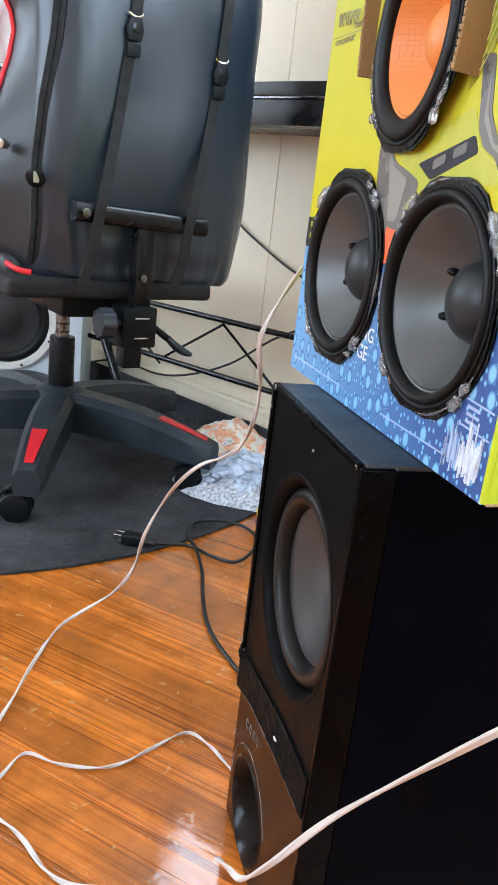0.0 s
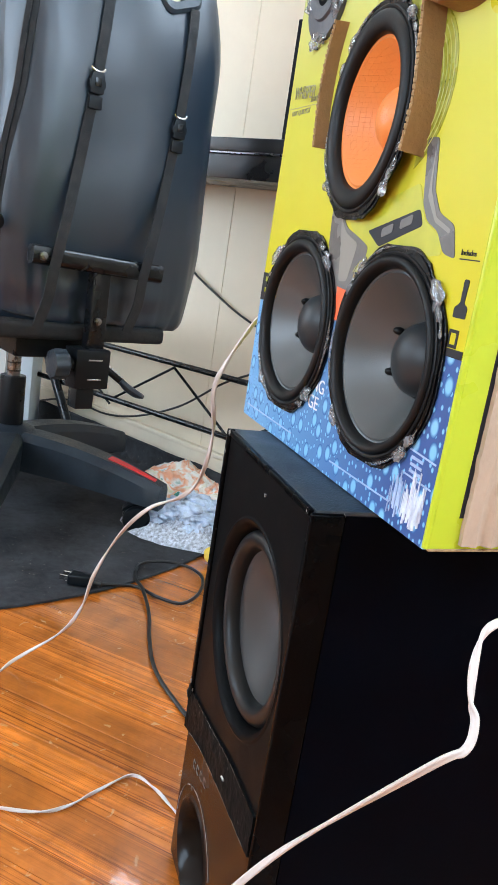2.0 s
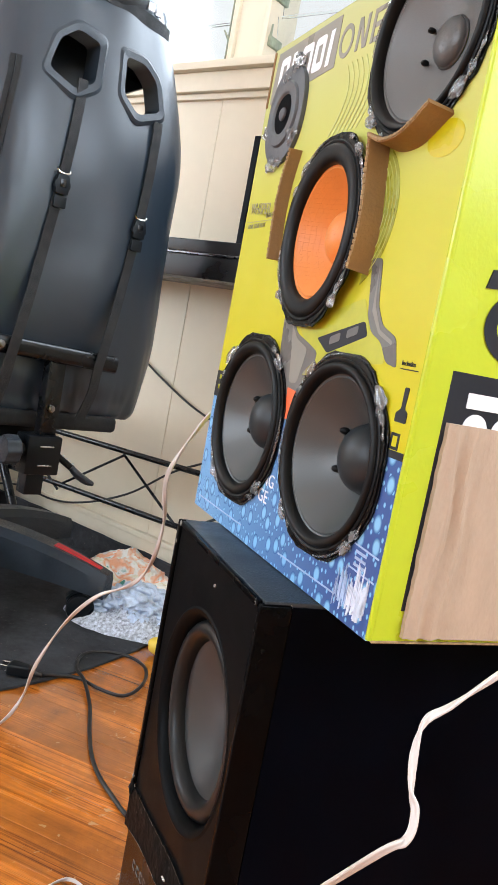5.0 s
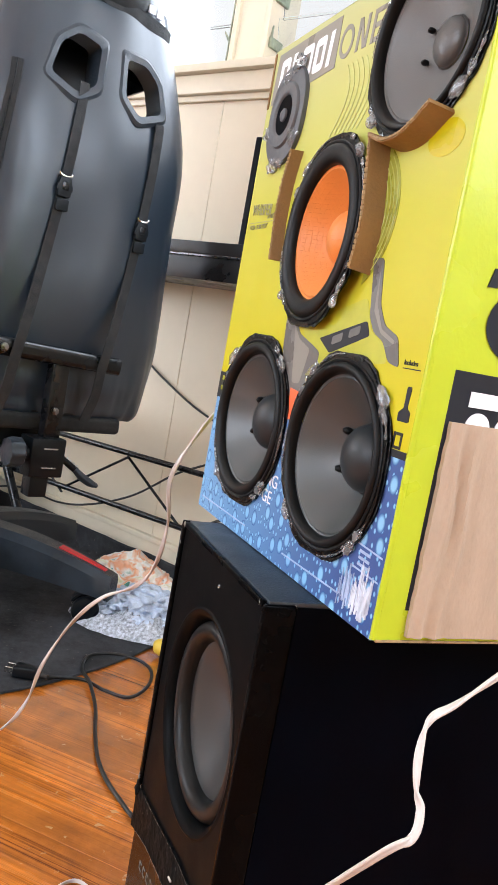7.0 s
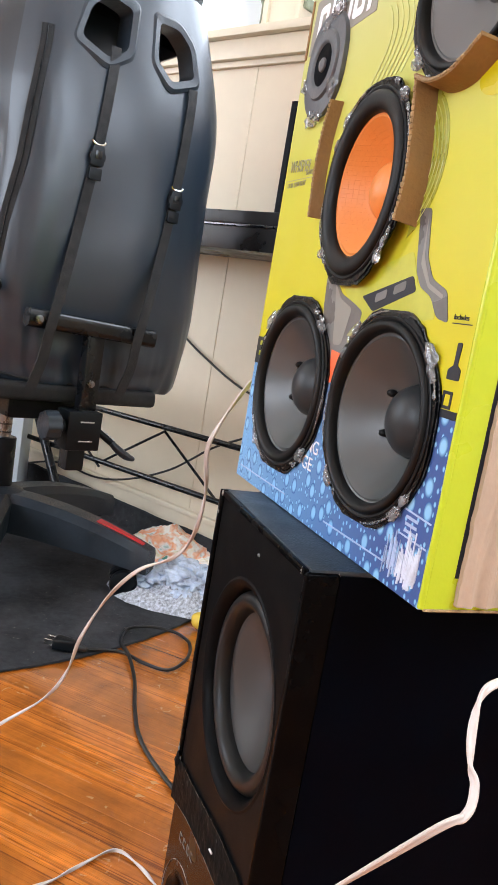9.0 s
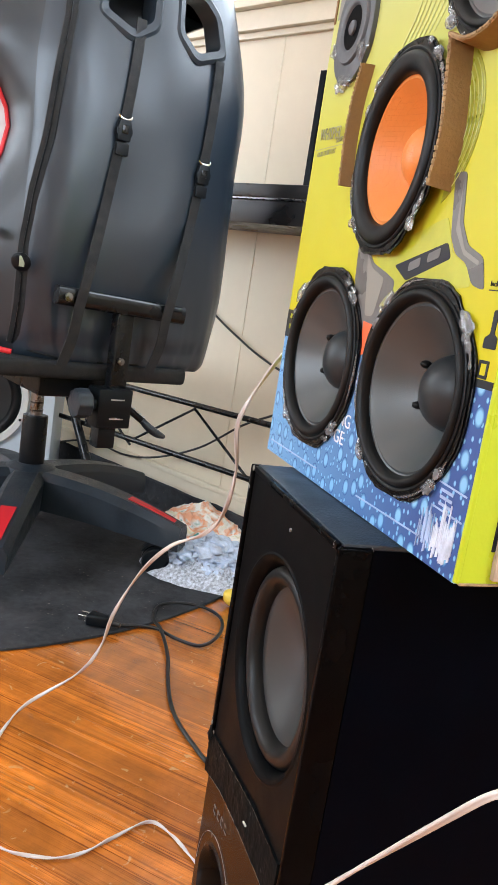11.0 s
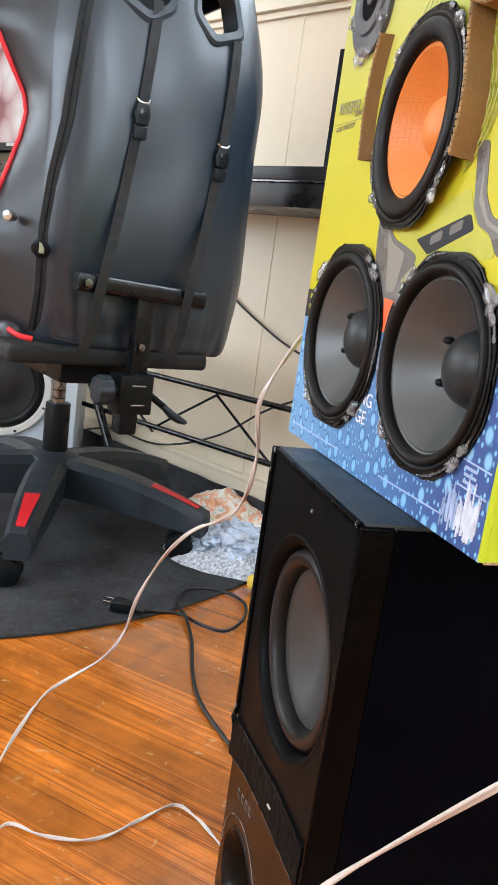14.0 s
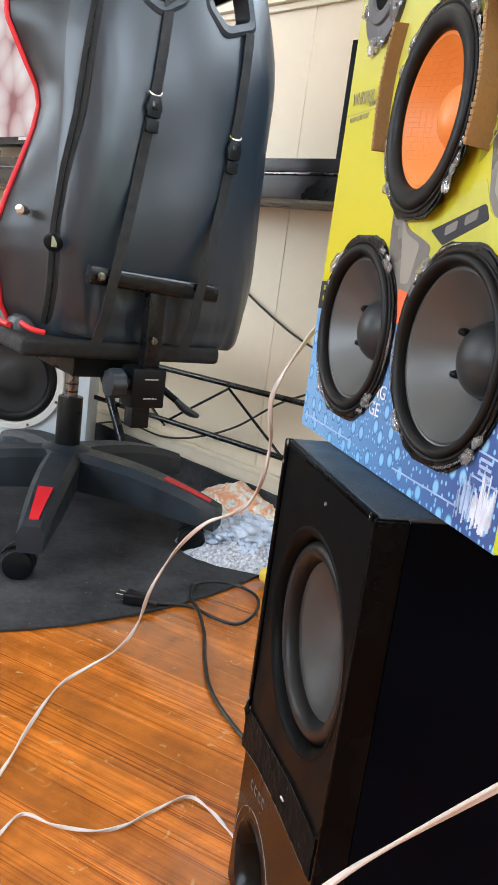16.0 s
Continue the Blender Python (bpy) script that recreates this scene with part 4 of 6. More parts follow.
    for a, b in ((0.045, 0.052), (0.118, 0.1245)):
        shape("logo_bar", [(a, 0.4150), (b, 0.4155), (b + 0.003, 0.4445), (a + 0.003, 0.444)], PRINT_WHITE, 0.0007)
    shape("badge_ring", ring_pts(0.151, 0.428, 0.0115, 28, 0.0135), PRINT_GREY, holes=(ring_pts(0.151, 0.428, 0.008, 24, 0.0095),))
    for a, b, c0, d in ((0.168, 0.172, 0.169, 0.173), (0.173, 0.177, 0.180, 0.184), (0.181, 0.185, 0.182, 0.186), (0.191, 0.195, 0.192, 0.196)):
        shape("logo_bar", [(a if a != 0.173 else 0.179, 0.4150), (b if a != 0.173 else 0.183, 0.4150), (d if a != 0.173 else 0.174, 0.4405), (c0 if a != 0.173 else 0.170, 0.4405)], PRINT_GREY)
    for z in (0.4150, 0.4258, 0.4366):
        shape("logo_bar", [(0.196, z), (0.209, z), (0.209, z + 0.004), (0.196, z + 0.004)], PRINT_GREY)
    text("lettering", "WHISPER", 0.0150, Matrix.Translation((0.010, -0.0004, 0.2995)) @ Matrix.Rotation(radians(90), 4, "X") @ Matrix(((1, 0.18, 0, 0), (0, 1, 0, 0), (0, 0, 1, 0), (0, 0, 0, 1))), PRINT_SOFT, c)
    text("lettering", "SERIES", 0.0058, Matrix.Translation((0.050, -0.0004, 0.2935)) @ Matrix.Rotation(radians(90), 4, "X"), PRINT_SOFT, c)
    shape("caption_rule", [(0.004, 0.2918), (0.075, 0.2908), (0.075, 0.2903), (0.004, 0.2913)], PRINT_SOFT)
    text("lettering", "OUR QUIETEST", 0.0062, Matrix.Translation((0.010, -0.0004, 0.2848)) @ Matrix.Rotation(radians(90), 4, "X"), PRINT_SOFT, c)
    # pale swirls of air, the round fan and its stand in grey behind the drivers
    for k in range(7):
        x = 0.150 + k * 0.0075
        path = [Vector((x + 0.02 * math.sin(t * 2.6), -0.0002, 0.352 + 0.055 * t)) for t in np.linspace(0, 1, 12)]
        part("swirl", sweep(path, [(-0.0009, -0.0003), (0.0009, -0.0003), (0.0009, 0.0003), (-0.0009, 0.0003)], up=Vector((0, 1, 0))), PRINT_MIST, c, smooth=False)
    # what shows of the round fan beside the orange driver, with its curved wires
    fan = [(0.2215 + 0.0575 * math.cos(a), 0.282 + 0.0575 * math.sin(a)) for a in (radians(-62 + 117 * q / 26) for q in range(27))]
    shape("fan_picture", fan + [(0.248, 0.322), (0.250, 0.240)], PRINT_OLIVE)
    for k in range(6):
        r = 0.034 + 0.0042 * k
        path = [Vector((0.2215 + r * math.cos(a), -0.0006, 0.282 + r * math.sin(a))) for a in (radians(-50 + 95 * q / 20) for q in range(21)) if r * math.cos(a) > 0.028]
        if len(path) > 2:
            part("fan_wire", sweep(path, circle(0.0004, 5)), PRINT_MIST, c)
    shape("glow_patch", ring_pts(0.319, 0.3245, 0.019, 28, 0.012), PRINT_BAND, 0.0003)
    # the fan's grey stand and its lime body
    shape("stand_picture", [(0.160, 0.200), (0.215, 0.210), (0.262, 0.222), (0.275, 0.199), (0.297, 0.189), (0.303, 0.178), (0.206, 0.168)], PRINT_LIME, 0.0003, r=0.004)
    shape("stand_picture", [(0.134, 0.204), (0.152, 0.202), (0.166, 0.190), (0.1907, 0.1830), (0.2054, 0.1776), (0.203, 0.167), (0.1894, 0.1611), (0.1936, 0.145), (0.186, 0.125), (0.160, 0.120), (0.159, 0.150), (0.138, 0.172)], PRINT_MID, 0.0005, r=0.004)
    shape("stand_picture", [(0.153, 0.198), (0.166, 0.186), (0.188, 0.179), (0.184, 0.164), (0.180, 0.150), (0.166, 0.149), (0.160, 0.176)], PRINT_GREY, 0.0007, r=0.004)
    shape("stand_picture", [(0.2606, 0.250), (0.2743, 0.250), (0.2809, 0.2174), (0.2915, 0.2035), (0.3105, 0.1965), (0.3180, 0.1765), (0.3040, 0.1790), (0.2932, 0.1921), (0.2785, 0.1979), (0.2697, 0.2091)], PRINT_MID, 0.0005, r=0.004)
    shape("stand_picture", [(0.2725, 0.246), (0.2775, 0.2174), (0.2895, 0.2005), (0.3080, 0.1935), (0.3070, 0.1910), (0.2885, 0.1975), (0.2745, 0.2130)], PRINT_GREY, 0.0007, r=0.002)
    shape("switch_picture", [(0.2008, 0.1889), (0.2680, 0.2055), (0.2745, 0.1950), (0.2207, 0.1785)], PRINT_DARK, 0.0006, r=0.003)
    for x, z in ((0.222, 0.1850), (0.246, 0.1915)):
        shape("switch_picture", [(x, z), (x + 0.015, z + 0.0042), (x + 0.015, z + 0.0105), (x, z + 0.0063)], PRINT_MID, 0.0009, r=0.002)
    shape("orange_tag", [(0.166, 0.1450), (0.186, 0.1430), (0.1880, 0.1215), (0.170, 0.1185)], PRINT_ORANGE, 0.0006)
    shape("black_strip", [(0.0, 0.116), (0.026, 0.116), (0.026, 0.142), (0.0, 0.142)], PRINT_DARK, 0.0005)
    for z in (0.134, 0.124):
        shape("caption_bar", [(0.008, z), (0.024, z), (0.024, z + 0.0045), (0.008, z + 0.0045)], PRINT_LIME, 0.0008)
    shape("black_strip", [(0.322, 0.1195), (0.346, 0.1195), (0.346, 0.1245), (0.322, 0.1245)], PRINT_DARK, 0.0005)
    up = Matrix.Rotation(radians(90), 4, "X")
    text("lettering", "Includes", 0.0048, Matrix.Translation((0.3235, -0.0004, 0.1795)) @ up, PRINT_DARK, c)
    shape("caption_rule", [(0.323, 0.1775), (0.343, 0.1775), (0.343, 0.1768), (0.323, 0.1768)], PRINT_DARK)
    shape("tool_picture", [(0.333, 0.166), (0.338, 0.166), (0.337, 0.152), (0.341, 0.150), (0.341, 0.143), (0.328, 0.143), (0.328, 0.149), (0.333, 0.152)], PRINT_DARK, r=0.0015)
    shape("tool_picture", [(0.328, 0.136), (0.338, 0.136), (0.338, 0.125), (0.328, 0.125)], PRINT_DARK, holes=([(0.330, 0.134), (0.336, 0.134), (0.336, 0.127), (0.330, 0.127)],))
    text("lettering", "NG", 0.016, Matrix.Translation((0.151, -0.0004, 0.0585)) @ up, PRINT_WHITE, c)
    text("lettering", "GE", 0.016, Matrix.Translation((0.148, -0.0004, 0.0435)) @ up, PRINT_WHITE, c)
    shape("fine_print", [(0.008, 0.011), (0.125, 0.012), (0.125, 0.0132), (0.008, 0.0122)], PRINT_TORN)
    shape("fine_print", [(0.205, 0.012), (0.300, 0.0135), (0.300, 0.0147), (0.205, 0.0132)], PRINT_TORN)
    shape("fine_print", [(0.31, 0.055), (0.344, 0.053), (0.344, 0.0542), (0.31, 0.0562)], PRINT_TORN)
    shape("fine_print", [(0.31, 0.038), (0.344, 0.0365), (0.344, 0.0377), (0.31, 0.0392)], PRINT_TORN)
    for k in range(3):
        shape("fine_print", [(0.316, 0.041 + 0.0045 * k), (0.330, 0.0405 + 0.0045 * k), (0.330, 0.0425 + 0.0045 * k), (0.316, 0.043 + 0.0045 * k)], PRINT_TORN)
    # torn white patch where the print came away
    rng = random.Random(4)
    for k in range(26):
        x = 0.298 + 0.0016 * k + 0.001 * rng.random()
        z0, z1 = 0.005 + 0.010 * rng.random(), 0.018 + 0.018 * rng.random() + 0.0004 * k
        w = 0.0006 + 0.0020 * rng.random() * (0.4 + k / 20)
        shape("torn_patch", [(x, z0), (x + w, z0 + 0.001), (x + w * 0.8, z1), (x + w * 0.3, z1 + 0.004 * rng.random())], PRINT_WORN if k > 10 else PRINT_TORN, 0.0006)
    return c


carton()


def driver(m, cone_mat, label, seed, dome=True, size=1.0, rim=0.0608, depth=0.030, cap_r=0.0265, cap_h=0.018):
    """A loudspeaker driver; x across, y into the carton, its centre at the origin."""
    s = thing("speaker_driver", m, label, "speaker", "drivers in the carton")
    t = Matrix.Rotation(radians(90), 4, "X")
    ap, ro = 0.0742 * size, 0.0692 * size
    rng = random.Random(seed)

    def octagon(a, wob):
        pts = round_poly([(a / math.cos(math.pi / 8) * math.cos(radians(22.5 + 45 * k)), a / math.cos(math.pi / 8) * math.sin(radians(22.5 + 45 * k))) for k in range(8)], 0.020, 6)
        return [Vector(p) * (1 + wob * noise.noise(Vector((p[0] * 90, p[1] * 90, seed)))) for p in pts]

    # ragged black sealing tape shows round the pressed-steel octagon
    part("sealing_tape", plate(octagon(ap + 0.0022, 0.03), -0.0009, 0.0004, holes=(ring_pts(0, 0, 0.0645 * size),)), TAPE_GLOSS, s, "ragged glossy black sealing tape", smooth=False)
    basket = part("basket", plate(octagon(ap, 0.006), -0.0019, -0.0004, holes=(ring_pts(0, 0, 0.0645 * size),)), METAL_RIM, s, "black pressed-steel rim", smooth=False)
    for k in range(4):
        a = radians(45 + 90 * k + rng.uniform(-3, 3))
        p = Vector((math.cos(a), 0, math.sin(a))) * 0.0745 * size
        part("screw_hole", rod(p + Vector((0, -0.0024, 0)), p + Vector((0, -0.0012, 0)), 0.0022, seg=12), TAPE_GLOSS, basket)
    part("gasket", lathe([(0.0722 * size, 0.001), (0.0720 * size, 0.0026), (0.0712 * size, 0.0031), (0.0695 * size, 0.0028), (0.0672 * size, 0.0005)], m=t, seg=64), RUBBER, s)
    part("surround", lathe([(ro - (ro - rim) * (1 - math.cos(math.pi * k / 14)) / 2, 0.0012 + 0.0062 * math.sin(math.pi * k / 14) ** 0.8 - 0.0035 * k / 14) for k in range(15)], m=t, seg=72), RUBBER, s, "black rubber surround")
    # a lip where the cone is glued on, then the cone itself
    prof = [(rim + 0.0006, -0.0023), (rim - 0.0012, -0.0030), (rim - 0.0026, -0.0024), (rim - 0.0034, -0.0032)]
    r0 = rim - 0.0034
    for k in range(1, 11):
        u = k / 10
        prof.append((r0 - (r0 - cap_r) * u, -0.0032 - depth * (0.8 * u + 0.2 * math.sin(u * math.pi / 2))))
    cone = part("cone", lathe(prof, m=t, seg=72), cone_mat, s, "orange woven cone" if cone_mat is ORANGE else "")
    zc = prof[-1][1]
    cap = [(cap_r + 0.0012, zc + 0.0012), (cap_r + 0.0004, zc + 0.0024)] + [(cap_r * math.cos(a), zc + 0.002 + cap_h * math.sin(a)) for a in (radians(90 * k / 10) for k in range(10))] + [(0, zc + 0.002 + cap_h)]
    part("dust_cap", lathe(cap, m=t, seg=48), cone_mat if cone_mat is ORANGE else (CAP_DARK if cone_mat is CONE_DARK else CAP_GREY), cone)
    if dome:
        for a in (150, 206):
            d = Vector((math.cos(radians(a)), 0, math.sin(radians(a))))
            p = d * (cap_r + 0.0065) + Vector((0, -(zc + 0.006), 0))
            part("terminal_nib", blob(p, 0.0034 if cone_mat is CONE_DARK else 0.0022, seed + a, squash=(1.2, 1.4, 0.9), amp=0.12, sub=3), RUBBER, cone)
    # clear glue: one wide smear at each corner and thin strings between
    for k in range(4):
        q = 45 + 90 * k
        for j, (spread, lo, hi) in enumerate(((5, 0.0058, 0.0076), (15, 0.003, 0.0046), (20, 0.0024, 0.004), (26, 0.0018, 0.003))):
            a = radians(q + rng.uniform(-spread, spread))
            r = ap * 1.015 + rng.uniform(-0.003, 0.002)
            g = blob((0, 0, 0), rng.uniform(lo, hi), seed + 7 * k + j, squash=(rng.uniform(1.0, 1.7), 0.30, rng.uniform(0.6, 0.9)), amp=0.6, sub=3, freq=1.1)
            bmesh.ops.transform(g, matrix=Matrix.Translation((r * math.cos(a), -0.0022, r * math.sin(a))) @ Matrix.Rotation(math.pi / 2 - a + rng.uniform(-0.5, 0.5), 4, "Y"), verts=g.verts)
            part("glue_blob", g, GLUE, s)
    for k in range(5):
        a0 = radians(rng.uniform(0, 360))
        path = [Vector(((ap + 0.001 + 0.0016 * noise.noise(Vector((q, k, seed)))) * math.cos(a0 + 0.09 * q), -0.0022, (ap + 0.001 + 0.0016 * noise.noise(Vector((q, k + 9, seed)))) * math.sin(a0 + 0.09 * q))) for q in range(7)]
        part("glue_string", sweep(smooth_path(path, 3), circle(0.0008, 6), up=Vector((0, 1, 0)), scale=lambda u: 0.4 + math.sin(math.pi * u)), GLUE, s)
    return s


def at_front(x, z, y=-0.0008):
    return CARTON @ pose(x, y, z)


driver(at_front(*DRIVERS["left"]), CONE_DARK, "black loudspeaker driver with a charcoal cone glued into the carton", 3, size=1.03, depth=0.024)
driver(at_front(*DRIVERS["right"]), CONE_DARK, "black loudspeaker driver with a charcoal cone glued into the carton", 21, depth=0.031)
driver(at_front(*DRIVERS["orange"], y=-0.0045) @ pose(0, 0, 0, 0, 0, -4), ORANGE, "loudspeaker driver with a woven orange cone glued into the carton", 37, dome=False, rim=0.0535, depth=0.026, cap_r=0.024)
driver(at_front(*DRIVERS["top"]), CONE_GREY, "grey-coned loudspeaker driver glued into the upper corner of the carton", 55, size=0.93, rim=0.0575, depth=0.016, cap_r=0.0165, cap_h=0.008)


def tweeter(m):
    s = thing("tweeter", m, "small dull grey tweeter glued on over the printed logo", "speaker", "drivers in the carton")
    t = Matrix.Rotation(radians(90), 4, "X")
    # a rounded oblong plate, a raised disc on it with a groove round it, and a dark mouth
    pts = []
    for k in range(56):
        a = 2 * math.pi * k / 56
        pts.append((0.0375 * abs(math.cos(a)) ** 0.9 * math.copysign(1, math.cos(a)), 0.0445 * abs(math.sin(a)) ** 0.85 * math.copysign(1, math.sin(a))))
    part("faceplate", plate(pts, -0.0085, 0.0, b=0.002), TWEETER_GREY, s)
    part("horn_ring", lathe([(0.0315, 0.006), (0.0312, 0.0075), (0.030, 0.0082), (0.0296, 0.0096), (0.0285, 0.0108), (0.0205, 0.0112), (0.0188, 0.0104), (0.0178, 0.0088)], m=t, seg=48), TWEETER_GREY, s, "raised grey disc")
    part("mouth", lathe([(0.0180, 0.0089), (0.0170, 0.0088), (0, 0.0088)], m=t, seg=32), LACQUER, s, "dark round mouth")
    part("phase_plug", lathe([(0.0062, 0.0086), (0.0058, 0.0105), (0.0035, 0.0118), (0, 0.0122)], m=t, seg=20), TWEETER_GREY, s)
    for k, (x, z, r) in enumerate(((0.012, 0.043, 0.0085), (-0.006, 0.034, 0.007), (-0.034, -0.012, 0.0065), (0.024, -0.022, 0.008), (-0.012, -0.044, 0.007), (0.004, -0.043, 0.005))):
        part("glue_blob", blob((x, -0.0075, z), r, 80 + k, squash=(1.2, 0.45, 1.0), amp=0.7, sub=3), GLUE, s)
    return s


tweeter(at_front(*TWEETER, y=0.004))


def card_flap(pts, bend, label):
    """A strip of corrugated card standing out of the carton: the (x, z) line of its root and how it leans out."""
    f = thing("cardboard_flap", CARTON, label, "cardboard")
    bm = bmesh.new()
    path = smooth_path([(p[0], 0, p[1]) for p in pts], 8)
    th, rows = 0.0016, []
    for i, p in enumerate(path):
        tan = (path[min(i + 1, len(path) - 1)] - path[max(i - 1, 0)]).normalized()
        side = Vector((tan.z, 0, -tan.x))
        e = p + Vector((bend[0], bend[1], bend[2]))
        rough = Vector((0, 0.0006 * noise.noise(p * 300), 0))
        rows.append([bm.verts.new(q) for q in (p - side * th, p + side * th, e + side * th + rough, e - side * th + rough)])
    for a, b in zip(rows, rows[1:]):
        for k in range(4):
            bm.faces.new((a[k], a[(k + 1) % 4], b[(k + 1) % 4], b[k]))
    bm.faces.new(rows[0]), bm.faces.new(rows[-1])
    part("card", bm, CARD, f)
    bm = bmesh.new()
    for i in range(0, len(path) - 1):
        p = path[i] + Vector(bend)
        q = path[i + 1] + Vector(bend)
        w = 0.0015 + 0.0006 * noise.noise(p * 900)
        rod(p, p * 0.3 + q * 0.7, w, w * 0.8, 6, bm)
    part("torn_edge", bm, CARD_EDGE, f, "torn corrugated edge")
    return f


card_flap([(0.104, 0.348), (0.096, 0.32), (0.094, 0.29), (0.098, 0.252)], (-0.003, -0.010, 0.0), "narrow brown cardboard flap beside the orange driver")
card_flap([(0.251, 0.333), (0.257, 0.30), (0.261, 0.27), (0.257, 0.238)], (-0.003, -0.016, 0.002), "narrow brown cardboard flap beside the orange driver")
card_flap([(0.254, 0.330), (0.272, 0.324), (0.296, 0.326), (0.322, 0.340)], (-0.004, -0.017, 0.003), "bent brown cardboard flap under the upper driver")

# ---------------------------------------------------------------- gaming chair
CHAIR = pose(-0.330, 1.4045, 0, 0, 0, 36)
CX = 0.134


def curve(table, z):
    zs = [p[0] for p in table]
    return float(np.interp(z, zs, [p[1] for p in table]))


EDGE = ((0.43, 0.284), (0.455, 0.303), (0.487, 0.319), (0.54, 0.331), (0.61, 0.339), (0.66, 0.339), (0.75, 0.338), (0.84, 0.335), (0.92, 0.336), (0.97, 0.334), (1.01, 0.327), (1.06, 0.315), (1.12, 0.297), (1.19, 0.271), (1.24, 0.245), (1.32, 0.218), (1.36, 0.19))
WING = ((0.43, 0.21), (0.50, 0.250), (0.60, 0.273), (0.64, 0.272), (0.70, 0.255), (0.757, 0.235), (0.808, 0.218), (0.85, 0.210), (0.88, 0.216), (0.922, 0.241), (0.976, 0.270), (1.0, 0.275), (1.05, 0.262), (1.10, 0.220), (1.155, 0.166), (1.193, 0.130), (1.32, 0.092), (1.36, 0.06))


def lean(z):
    """How far the backrest curves away at its head and foot."""
    return 0.55 * max(0, z - 0.88) ** 2 + 0.45 * max(0, 0.72 - z) ** 2


def pushed(x, z, y):
    """A place on the plane of the crossbar carried back to depth y along the line of sight."""
    k = (1.33 + y) / 1.30
    return -0.56 + (x + 0.56) * k, 0.64 + (z - 0.64) * k


BACK_HW = [(z, -0.56 + (x + 0.56) * (1.345 + lean(z)) / 1.33 - CX) for z, x in EDGE]
FRONT_HW = [(z, w + 0.012) for z, w in WING]
ZIP = ((0.46, -0.085), (0.475, -0.091), (0.55, -0.085), (0.65, -0.086), (0.74, -0.077), (0.836, -0.060), (0.93, -0.052), (1.03, -0.041))


def back_y(x, z):
    """The rear face of the backrest."""
    s = max(-1.0, min(1.0, (x - CX) / curve(BACK_HW, z)))
    return 0.030 - 0.042 * (1 - abs(s) ** 7) - 0.014 * (1 - s * s) - 0.010 * math.exp(-((z - 0.505) / 0.035) ** 2) * (1 - s ** 4) + lean(z)


HOLE_L = [pushed(x, z, -0.03 + lean(z)) for x, z in ((0.004, 1.049), (0.019, 1.106), (0.053, 1.134), (0.101, 1.124), (0.099, 1.050), (0.062, 1.026))]
HOLE_R = [pushed(0.252 - x, z, -0.03 + lean(z)) for x, z in ((0.008, 1.046), (0.026, 1.100), (0.058, 1.124), (0.104, 1.124), (0.100, 1.055), (0.062, 1.024))][::-1]


def inside(pt, poly):
    x, z = pt
    c = False
    for i in range(len(poly)):
        (x1, z1), (x2, z2) = poly[i - 1], poly[i]
        if (z1 > z) != (z2 > z) and x < (x2 - x1) * (z - z1) / (z2 - z1) + x1:
            c = not c
    return c


